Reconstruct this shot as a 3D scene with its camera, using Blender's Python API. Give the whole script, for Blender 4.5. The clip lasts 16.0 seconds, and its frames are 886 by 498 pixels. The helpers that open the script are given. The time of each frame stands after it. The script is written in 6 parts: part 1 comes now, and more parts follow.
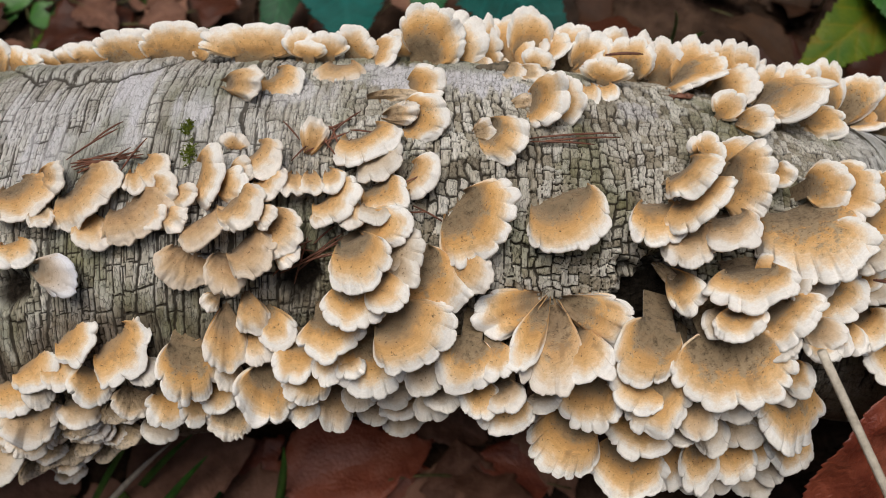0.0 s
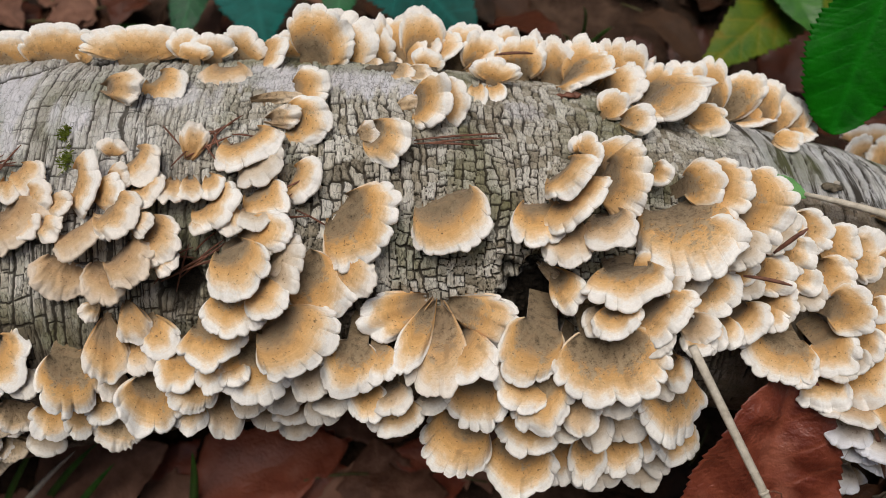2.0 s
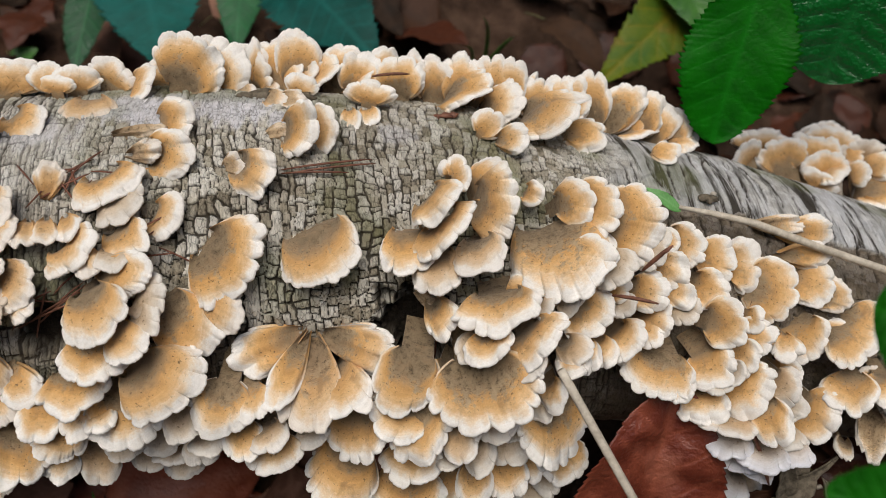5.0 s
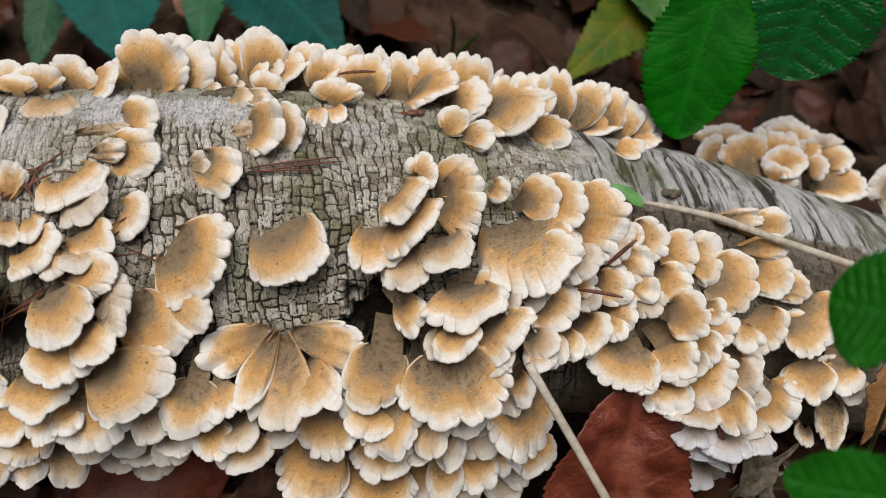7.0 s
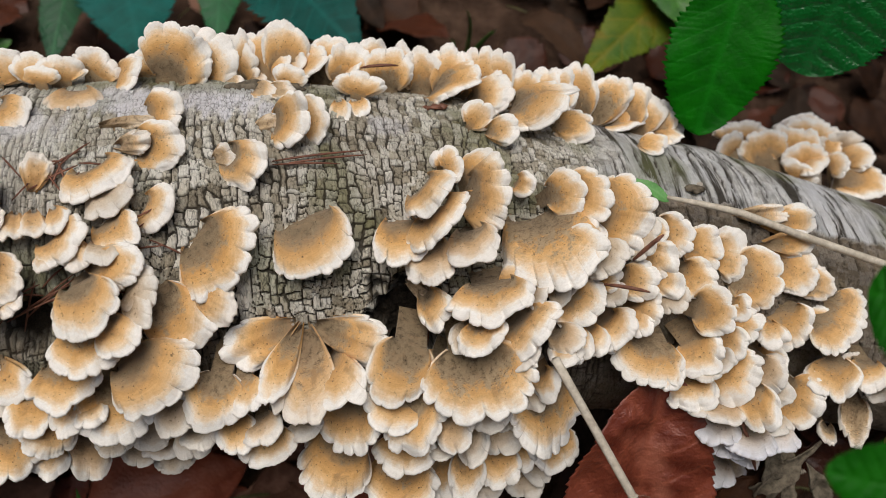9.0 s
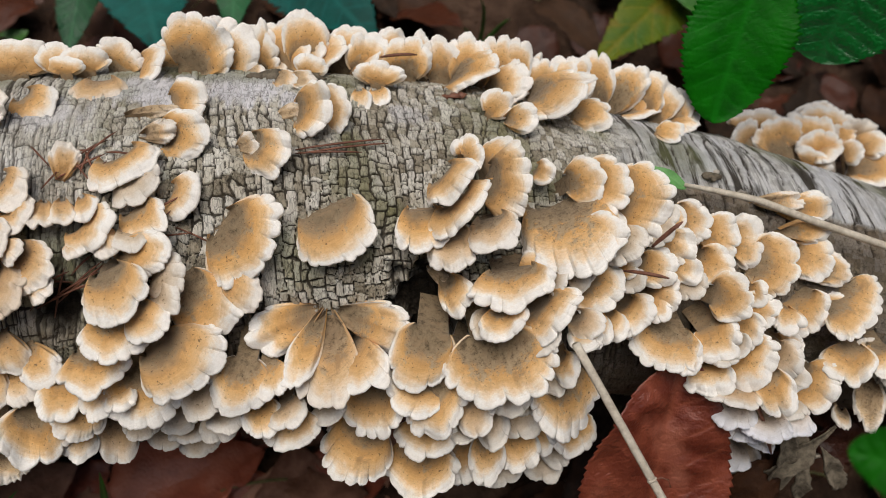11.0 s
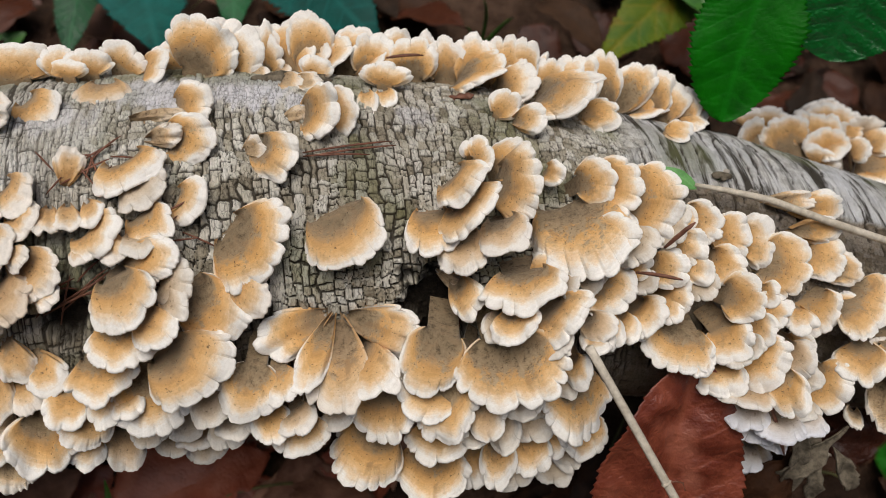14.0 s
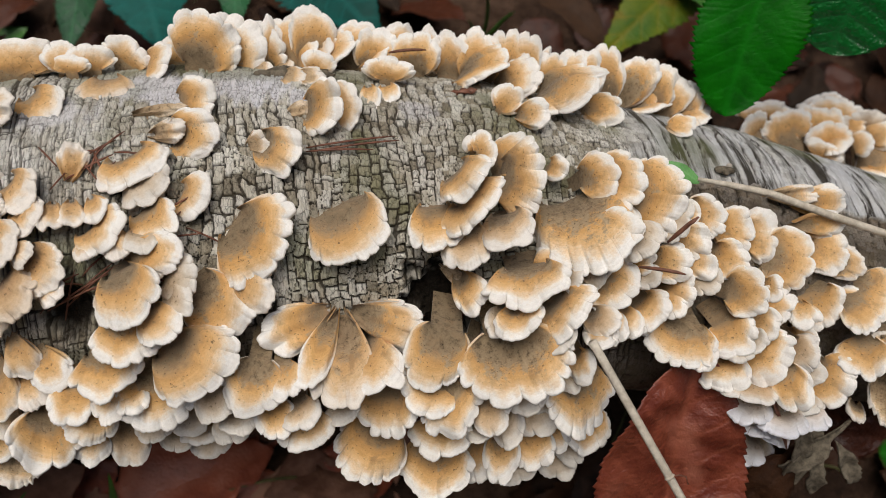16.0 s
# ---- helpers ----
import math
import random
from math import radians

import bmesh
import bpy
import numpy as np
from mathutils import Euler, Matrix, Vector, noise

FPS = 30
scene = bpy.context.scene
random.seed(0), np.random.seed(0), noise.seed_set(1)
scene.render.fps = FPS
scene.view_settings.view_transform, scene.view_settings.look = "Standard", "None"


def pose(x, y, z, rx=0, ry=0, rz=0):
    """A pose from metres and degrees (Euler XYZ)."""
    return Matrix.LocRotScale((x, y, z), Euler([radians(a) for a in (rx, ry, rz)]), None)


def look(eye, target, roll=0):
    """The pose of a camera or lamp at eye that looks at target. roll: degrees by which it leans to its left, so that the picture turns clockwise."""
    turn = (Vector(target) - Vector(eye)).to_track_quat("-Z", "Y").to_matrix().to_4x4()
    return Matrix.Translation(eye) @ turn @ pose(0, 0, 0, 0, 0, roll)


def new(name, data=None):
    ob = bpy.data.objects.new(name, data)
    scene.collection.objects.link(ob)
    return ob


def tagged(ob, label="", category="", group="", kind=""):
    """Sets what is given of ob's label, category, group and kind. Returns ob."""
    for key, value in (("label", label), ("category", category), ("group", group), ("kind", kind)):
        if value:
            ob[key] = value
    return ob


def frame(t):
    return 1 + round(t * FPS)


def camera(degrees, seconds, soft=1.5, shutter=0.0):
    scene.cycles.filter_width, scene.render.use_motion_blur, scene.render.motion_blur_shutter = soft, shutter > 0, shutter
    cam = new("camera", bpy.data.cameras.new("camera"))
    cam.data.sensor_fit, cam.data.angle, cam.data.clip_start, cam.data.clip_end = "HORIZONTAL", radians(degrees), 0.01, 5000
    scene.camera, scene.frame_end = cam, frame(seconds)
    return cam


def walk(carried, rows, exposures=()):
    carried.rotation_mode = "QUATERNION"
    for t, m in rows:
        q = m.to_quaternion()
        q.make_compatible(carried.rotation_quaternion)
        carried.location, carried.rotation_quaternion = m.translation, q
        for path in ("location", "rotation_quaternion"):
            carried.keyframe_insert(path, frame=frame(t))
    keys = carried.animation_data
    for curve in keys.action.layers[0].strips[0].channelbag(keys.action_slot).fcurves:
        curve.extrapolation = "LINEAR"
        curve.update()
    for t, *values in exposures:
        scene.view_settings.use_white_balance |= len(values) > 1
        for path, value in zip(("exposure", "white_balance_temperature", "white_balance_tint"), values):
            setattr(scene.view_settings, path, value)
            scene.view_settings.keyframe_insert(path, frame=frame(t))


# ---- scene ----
cam = camera(58.3, 16.0, soft=0.6)
cam.data.dof.use_dof, cam.data.dof.focus_distance, cam.data.dof.aperture_fstop = True, 0.36, 8.5
METRES, EYE, TILT, LEAN, TURN = 0.15, 0.60, -62.0, 0.0, 0.0
ROWS = [
    (0.0, 0.0, 0.0, 0.0, 0.0, 0.0, -0.0),
    (0.5, 0.0968, -0.0111, 0.0142, -1.44, -0.11, 0.39),
    (1.0, 0.0987, 0.0041, 0.0183, -1.3, -0.41, 0.65),
    (1.5, 0.1424, -0.0023, 0.0315, -2.4, -0.66, 0.88),
    (2.0, 0.2178, -0.0061, 0.0381, -3.12, -0.79, 1.14),
    (2.5, 0.2768, -0.0035, 0.0468, -3.52, -0.81, 1.72),
    (3.0, 0.3299, 0.0054, 0.0627, -5.23, -1.07, 2.23),
    (3.5, 0.3786, 0.0107, 0.0735, -4.87, -0.89, 2.59),
    (4.0, 0.4435, 0.0092, 0.0886, -5.94, -0.96, 2.97),
    (4.5, 0.4914, 0.0155, 0.1105, -5.56, -0.93, 3.39),
    (7.0, 0.4994, -0.0071, 0.1149, -8.05, -1.41, 4.23),
    (7.5, 0.4795, -0.0071, 0.1154, -7.77, -1.57, 4.07),
    (8.0, 0.481, -0.0145, 0.1051, -7.36, -1.27, 4.07),
    (8.5, 0.4507, -0.0107, 0.0954, -8.1, -1.37, 4.0),
    (9.0, 0.4353, 0.0119, 0.1024, -7.83, -1.42, 3.93),
    (11.5, 0.363, -0.0194, 0.1005, -7.44, -2.35, 4.02),
    (12.0, 0.3468, -0.0155, 0.1016, -7.53, -2.44, 4.02),
    (12.5, 0.3549, -0.0182, 0.1035, -7.63, -2.46, 4.1),
    (13.0, 0.3711, -0.0087, 0.1056, -7.62, -2.47, 4.25),
    (13.5, 0.3828, 0.0006, 0.1323, -7.57, -2.54, 4.34),
    (14.0, 0.3485, 0.0147, 0.1162, -7.71, -2.32, 4.49),
    (14.5, 0.3456, 0.0083, 0.1134, -7.78, -2.51, 4.37),
    (15.0, 0.3544, 0.0098, 0.1197, -7.66, -2.54, 4.4),
    (15.5, 0.3397, 0.0172, 0.1201, -7.69, -2.77, 4.39),
    (16.0, 0.3404, 0.0127, 0.1197, -7.67, -2.75, 4.59),
]
walk(cam, [(t, pose(0, 0, EYE, TILT, LEAN, TURN) @ pose(METRES * x, METRES * y, METRES * z, 90 + pitch, roll, yaw)) for t, x, y, z, yaw, pitch, roll in ROWS])

# ---- light: an overcast wood, soft light from above ----
world = bpy.data.worlds.new("sky")
scene.world = world
world.use_nodes = True
wn = world.node_tree.nodes
sky = wn.new("ShaderNodeTexSky")
sky.sky_type, sky.sun_disc = "NISHITA", False
sky.sun_elevation, sky.sun_rotation = radians(82), radians(-75)
sky.air_density, sky.dust_density, sky.ozone_density = 1.0, 4.0, 1.0
world.node_tree.links.new(sky.outputs[0], wn["Background"].inputs[0])
wn["Background"].inputs[1].default_value = 0.19

sun = new("sun", bpy.data.lights.new("sun", "SUN"))
sun.data.energy, sun.data.angle, sun.data.color = 3.6, radians(42), (1.0, 0.962, 0.880)
sun.matrix_world = look((-0.18, 0.20, 1.6), (0.0, 0.15, 0.2))
scene.view_settings.exposure = -0.99


# ---- materials ----
def material(name, rough=0.8, spec=0.3):
    m = bpy.data.materials.new(name)
    m.use_nodes = True
    b = m.node_tree.nodes["Principled BSDF"]
    b.inputs["Roughness"].default_value = rough
    b.inputs["Specular IOR Level"].default_value = spec
    return m, m.node_tree.nodes, m.node_tree.links, b


def ramp(nodes, stops, interp="LINEAR"):
    r = nodes.new("ShaderNodeValToRGB")
    r.color_ramp.interpolation = interp
    e = r.color_ramp.elements
    while len(e) < len(stops):
        e.new(0.5)
    for k, (p, c) in zip(e, stops):
        k.position, k.color = p, (*c, 1)
    return r


def noise_tex(nodes, links, scale, detail=4.0, rough=0.55, coords=None, distort=0.0):
    n = nodes.new("ShaderNodeTexNoise")
    n.inputs["Scale"].default_value = scale
    n.inputs["Detail"].default_value = detail
    n.inputs["Roughness"].default_value = rough
    n.inputs["Distortion"].default_value = distort
    if coords is None:
        coords = nodes.new("ShaderNodeTexCoord").outputs["Object"]
    links.new(coords, n.inputs["Vector"])
    return n.outputs["Fac"]


def calc(nodes, links, op, a, b=None, clamp=False):
    n = nodes.new("ShaderNodeMath")
    n.operation, n.use_clamp = op, clamp
    for i, v in enumerate((a, b)):
        if v is None:
            continue
        if isinstance(v, (int, float)):
            n.inputs[i].default_value = v
        else:
            links.new(v, n.inputs[i])
    return n.outputs[0]


def blend(nodes, links, fac, a, b, mode="MIX"):
    n = nodes.new("ShaderNodeMix")
    n.data_type, n.blend_type = "RGBA", mode
    for sock, v in ((n.inputs[0], fac), (n.inputs[6], a), (n.inputs[7], b)):
        if isinstance(v, (int, float)):
            sock.default_value = v
        elif isinstance(v, tuple):
            sock.default_value = (*v, 1)
        else:
            links.new(v, sock)
    return n.outputs[2]


def attribute(nodes, name):
    n = nodes.new("ShaderNodeAttribute")
    n.attribute_name = name
    return n


def relief(nodes, links, height, b, strength, distance):
    n = nodes.new("ShaderNodeBump")
    n.inputs["Strength"].default_value, n.inputs["Distance"].default_value = strength, distance
    links.new(height, n.inputs["Height"])
    links.new(n.outputs[0], b.inputs["Normal"])


def make_cap():
    """Felted upper side: greyish base, ochre band, cream rim; the tone comes with each shelf's own colour."""
    m, n, l, b = material("felted_cap", 0.95, 0.12)
    tc = n.new("ShaderNodeTexCoord").outputs["Object"]
    zone = attribute(n, "zone").outputs["Fac"]
    info = n.new("ShaderNodeObjectInfo")
    sep = n.new("ShaderNodeSeparateColor")
    l.new(info.outputs["Color"], sep.inputs[0])
    big = noise_tex(n, l, 190, 3, 0.6, tc)
    fine = noise_tex(n, l, 1400, 4, 0.7, tc)
    v = calc(n, l, "ADD", zone, calc(n, l, "MULTIPLY", calc(n, l, "SUBTRACT", big, 0.5), 0.34))
    v = calc(n, l, "ADD", v, calc(n, l, "MULTIPLY", calc(n, l, "SUBTRACT", fine, 0.5), 0.10))
    v = calc(n, l, "ADD", v, calc(n, l, "MULTIPLY", calc(n, l, "SUBTRACT", info.outputs["Random"], 0.5), 0.10))
    polar = attribute(n, "polar").outputs["Vector"]
    mr = n.new("ShaderNodeMapping")
    mr.inputs["Scale"].default_value = (1, 0.12, 1)
    l.new(polar, mr.inputs["Vector"])
    fibre = noise_tex(n, l, 1500, 3, 0.65, mr.outputs[0])
    mk = n.new("ShaderNodeMapping")
    mk.inputs["Scale"].default_value = (0.10, 1, 1)
    l.new(polar, mk.inputs["Vector"])
    rings = noise_tex(n, l, 480, 3, 0.6, mk.outputs[0])
    v = calc(n, l, "ADD", v, calc(n, l, "MULTIPLY", calc(n, l, "SUBTRACT", rings, 0.5), 0.09))
    v = calc(n, l, "ADD", v, calc(n, l, "MULTIPLY", calc(n, l, "SUBTRACT", fibre, 0.5), 0.02))
    tan = ramp(n, [(0.0, (0.36, 0.250, 0.145)), (0.20, (0.47, 0.295, 0.140)), (0.36, (0.61, 0.340, 0.122)), (0.52, (0.73, 0.420, 0.160)),
                   (0.69, (0.82, 0.540, 0.270)), (0.81, (0.92, 0.740, 0.530)), (0.89, (0.96, 0.885, 0.790)), (0.95, (0.98, 0.950, 0.905))])
    l.new(v, tan.inputs[0])
    grey = ramp(n, [(0.0, (0.26, 0.195, 0.120)), (0.4, (0.42, 0.315, 0.195)), (0.75, (0.57, 0.430, 0.270)), (0.93, (0.74, 0.62, 0.47))])
    l.new(v, grey.inputs[0])
    # pale tone, darkened for the shade that the low brackets sit in
    pale = ramp(n, [(0.0, (0.30, 0.245, 0.18)), (0.45, (0.52, 0.43, 0.315)), (0.8, (0.66, 0.585, 0.49)), (0.97, (0.76, 0.715, 0.65))])
    l.new(v, pale.inputs[0])
    # grey felt spreads from the base outwards, in patches
    patch = noise_tex(n, l, 170, 6, 0.72, tc)
    reach = calc(n, l, "SUBTRACT", calc(n, l, "ADD", sep.outputs[0], calc(n, l, "MULTIPLY", calc(n, l, "SUBTRACT", patch, 0.5), 2.2)), zone)
    k = calc(n, l, "MULTIPLY", reach, 4.2, True)
    col = blend(n, l, k, tan.outputs[0], grey.outputs[0])
    col = blend(n, l, sep.outputs[1], col, pale.outputs[0])
    col = blend(n, l, calc(n, l, "MULTIPLY", calc(n, l, "MULTIPLY", zone, zone), calc(n, l, "MULTIPLY", sep.outputs[2], 1.5), True), col, (0.82, 0.83, 0.90))
    # age dulls the rim to a dusty tan
    old = ramp(n, [(0.0, (0.25, 0.165, 0.10)), (0.45, (0.50, 0.33, 0.185)), (0.8, (0.60, 0.43, 0.27)), (1.0, (0.72, 0.58, 0.43))])
    l.new(v, old.inputs[0])
    col = blend(n, l, info.outputs["Alpha"], col, old.outputs[0])
    # dark flecks and a felted grain
    fleck = n.new("ShaderNodeTexNoise")
    fleck.inputs["Scale"].default_value, fleck.inputs["Detail"].default_value = 900, 1
    l.new(tc, fleck.inputs["Vector"])
    dots = ramp(n, [(0.67, (0, 0, 0)), (0.74, (1, 1, 1))])
    l.new(fleck.outputs["Fac"], dots.inputs[0])
    bare = calc(n, l, "MULTIPLY", calc(n, l, "SUBTRACT", 0.88, zone), 2.6, True)
    col = blend(n, l, calc(n, l, "MULTIPLY", dots.outputs[0], calc(n, l, "MULTIPLY", bare, 0.80)), col, (0.09, 0.06, 0.035))
    mottle = ramp(n, [(0.36, (0.30, 0.28, 0.26)), (0.50, (0.95, 0.93, 0.90)), (0.68, (1.12, 1.12, 1.10))])
    l.new(noise_tex(n, l, 330, 6, 0.75, tc), mottle.inputs[0])
    col = blend(n, l, calc(n, l, "MULTIPLY", calc(n, l, "ADD", k, 0.15), 0.80, True), col, blend(n, l, 1.0, col, mottle.outputs[0], "MULTIPLY"))
    smudge = ramp(n, [(0.52, (0, 0, 0)), (0.63, (1, 1, 1))])
    l.new(noise_tex(n, l, 115, 5, 0.7, tc, 0.4), smudge.inputs[0])
    col = blend(n, l, calc(n, l, "MULTIPLY", smudge.outputs[0], calc(n, l, "MULTIPLY", bare, 0.55)), col, (0.29, 0.19, 0.105))
    grain = ramp(n, [(0.25, (0.72, 0.70, 0.66)), (0.75, (1.12, 1.12, 1.12))])
    l.new(fine, grain.inputs[0])
    col = blend(n, l, 0.32, col, blend(n, l, 1.0, col, grain.outputs[0], "MULTIPLY"))
    shade = ramp(n, [(0.30, (0.80, 0.77, 0.73)), (0.62, (1.06, 1.06, 1.06))])
    l.new(rings, shade.inputs[0])
    col = blend(n, l, 0.35, col, blend(n, l, 1.0, col, shade.outputs[0], "MULTIPLY"))
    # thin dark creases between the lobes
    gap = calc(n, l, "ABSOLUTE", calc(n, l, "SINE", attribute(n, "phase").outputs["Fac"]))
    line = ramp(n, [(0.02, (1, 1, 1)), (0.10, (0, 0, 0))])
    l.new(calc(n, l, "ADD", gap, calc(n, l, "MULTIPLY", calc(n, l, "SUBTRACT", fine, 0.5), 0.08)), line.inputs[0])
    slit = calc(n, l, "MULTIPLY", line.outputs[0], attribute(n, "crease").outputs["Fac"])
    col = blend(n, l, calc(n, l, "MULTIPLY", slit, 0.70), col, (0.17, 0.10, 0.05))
    l.new(col, b.inputs["Base Color"])
    b.inputs["Sheen Weight"].default_value = 0.10
    b.inputs["Sheen Roughness"].default_value = 0.6
    b.inputs["Subsurface Weight"].default_value = 0.0
    relief(n, l, calc(n, l, "ADD", calc(n, l, "ADD", calc(n, l, "MULTIPLY", big, 0.6), calc(n, l, "MULTIPLY", fine, 0.5)), calc(n, l, "ADD", calc(n, l, "MULTIPLY", rings, 0.5), calc(n, l, "SUBTRACT", calc(n, l, "MULTIPLY", fibre, 0.10), slit))), b, 0.50, 0.0008)
    return m


def make_pore():
    m, n, l, b = material("cream_pores", 0.9, 0.15)
    f = noise_tex(n, l, 260, 4)
    r = ramp(n, [(0.3, (0.46, 0.40, 0.33)), (0.7, (0.66, 0.61, 0.54))])
    l.new(f, r.inputs[0])
    l.new(r.outputs[0], b.inputs["Base Color"])
    relief(n, l, noise_tex(n, l, 2600, 1), b, 0.5, 0.0004)
    return m


def make_bark():
    m, n, l, b = material("birch_bark", 0.85, 0.2)
    tc = n.new("ShaderNodeTexCoord").outputs["Object"]
    crack = attribute(n, "crack").outputs["Fac"]
    plate = attribute(n, "plate").outputs["Fac"]
    paper = attribute(n, "paper").outputs["Fac"]
    rot = attribute(n, "rot").outputs["Fac"]
    moss = attribute(n, "algae").outputs["Fac"]
    mid = noise_tex(n, l, 60, 5, 0.6, tc)
    grain = attribute(n, "grain").outputs["Vector"]
    mp = n.new("ShaderNodeMapping")
    mp.inputs["Scale"].default_value = (1.0, 0.14, 1.0)
    l.new(grain, mp.inputs["Vector"])
    streak = noise_tex(n, l, 1100, 5, 0.7, mp.outputs[0], 0.6)
    mp2 = n.new("ShaderNodeMapping")
    mp2.inputs["Scale"].default_value = (620, 300, 1)
    l.new(grain, mp2.inputs["Vector"])
    wob = n.new("ShaderNodeVectorMath")
    wob.operation = "ADD"
    nz = n.new("ShaderNodeTexNoise")
    nz.inputs["Scale"].default_value = 500
    l.new(grain, nz.inputs["Vector"])
    l.new(mp2.outputs[0], wob.inputs[0])
    l.new(nz.outputs["Color"], wob.inputs[1])
    vor = n.new("ShaderNodeTexVoronoi")
    vor.feature = "DISTANCE_TO_EDGE"
    vor.inputs["Scale"].default_value = 1.0
    l.new(wob.outputs[0], vor.inputs["Vector"])
    hair = ramp(n, [(0.015, (1, 1, 1)), (0.085, (0, 0, 0))])
    l.new(vor.outputs["Distance"], hair.inputs[0])
    some = ramp(n, [(0.36, (0, 0, 0)), (0.54, (1, 1, 1))])
    l.new(noise_tex(n, l, 240, 3, 0.6, grain), some.inputs[0])
    fissure = calc(n, l, "MULTIPLY", hair.outputs[0], some.outputs[0])
    fine = noise_tex(n, l, 1500, 3, 0.7, tc)
    tone = calc(n, l, "ADD", calc(n, l, "MULTIPLY", plate, 0.62), calc(n, l, "MULTIPLY", calc(n, l, "ADD", mid, calc(n, l, "MULTIPLY", calc(n, l, "SUBTRACT", fine, 0.5), 0.5)), 0.50))
    r = ramp(n, [(0.16, (0.22, 0.188, 0.135)), (0.34, (0.46, 0.412, 0.318)), (0.52, (0.67, 0.625, 0.520)), (0.74, (0.86, 0.830, 0.75))])
    l.new(tone, r.inputs[0])
    mp3 = n.new("ShaderNodeMapping")
    mp3.inputs["Scale"].default_value = (1.0, 0.09, 1.0)
    l.new(grain, mp3.inputs["Vector"])
    smear = ramp(n, [(0.36, (0, 0, 0)), (0.58, (1, 1, 1))])
    l.new(noise_tex(n, l, 90, 6, 0.72, mp3.outputs[0], 0.6), smear.inputs[0])
    col = blend(n, l, calc(n, l, "MULTIPLY", paper, calc(n, l, "ADD", 0.30, mid), True), r.outputs[0], blend(n, l, smear.outputs[0], (0.36, 0.37, 0.38), (0.82, 0.83, 0.87)))
    st = ramp(n, [(0.30, (0.44, 0.41, 0.37)), (0.44, (0.82, 0.80, 0.77)), (0.60, (1.12, 1.12, 1.12))])
    l.new(streak, st.inputs[0])
    col = blend(n, l, calc(n, l, "SUBTRACT", 0.50, calc(n, l, "MULTIPLY", paper, 0.24)), col, blend(n, l, 1.0, col, st.outputs[0], "MULTIPLY"))
    mark = ramp(n, [(0.50, (0, 0, 0)), (0.57, (1, 1, 1))])
    l.new(noise_tex(n, l, 135, 5, 0.66, mp3.outputs[0], 0.5), mark.inputs[0])
    col = blend(n, l, calc(n, l, "MULTIPLY", mark.outputs[0], calc(n, l, "MULTIPLY", calc(n, l, "SUBTRACT", paper, 0.56), 4.5, True)), col, (0.075, 0.066, 0.055))
    chalk = attribute(n, "chalk").outputs["Fac"]
    col = blend(n, l, calc(n, l, "MULTIPLY", chalk, calc(n, l, "ADD", 0.45, calc(n, l, "MULTIPLY", streak, 0.9)), True), col, (0.86, 0.845, 0.88))
    col = blend(n, l, calc(n, l, "MULTIPLY", moss, 0.6), col, (0.20, 0.22, 0.075))
    ck = ramp(n, [(0.10, (0, 0, 0)), (0.62, (1, 1, 1))])
    l.new(crack, ck.inputs[0])
    # rotten bark and the shade low on the log, both as dark brown
    col = blend(n, l, calc(n, l, "MULTIPLY", attribute(n, "decay_shade").outputs["Fac"], 0.8), col, blend(n, l, mid, (0.06, 0.04, 0.026), (0.26, 0.19, 0.13)))
    col = blend(n, l, calc(n, l, "MULTIPLY", fissure, calc(n, l, "SUBTRACT", 0.50, calc(n, l, "MULTIPLY", paper, 0.46))), col, (0.05, 0.038, 0.027))
    col = blend(n, l, calc(n, l, "MULTIPLY", ck.outputs[0], 0.88), col, (0.055, 0.043, 0.031))
    rr = ramp(n, [(0.3, (0.012, 0.010, 0.008)), (0.75, (0.06, 0.045, 0.03))])
    l.new(fine, rr.inputs[0])
    col = blend(n, l, rot, col, rr.outputs[0])
    l.new(col, b.inputs["Base Color"])
    relief(n, l, calc(n, l, "SUBTRACT", calc(n, l, "ADD", streak, calc(n, l, "MULTIPLY", fine, 0.9)), fissure), b, 0.9, 0.0009)
    return m


def make_soil():
    m, n, l, b = material("leaf_mould", 0.95, 0.15)
    f = noise_tex(n, l, 28, 8, 0.65)
    r = ramp(n, [(0.3, (0.016, 0.010, 0.007)), (0.5, (0.055, 0.031, 0.020)), (0.72, (0.13, 0.078, 0.052))])
    l.new(f, r.inputs[0])
    l.new(r.outputs[0], b.inputs["Base Color"])
    relief(n, l, noise_tex(n, l, 140, 6), b, 1.0, 0.01)
    return m


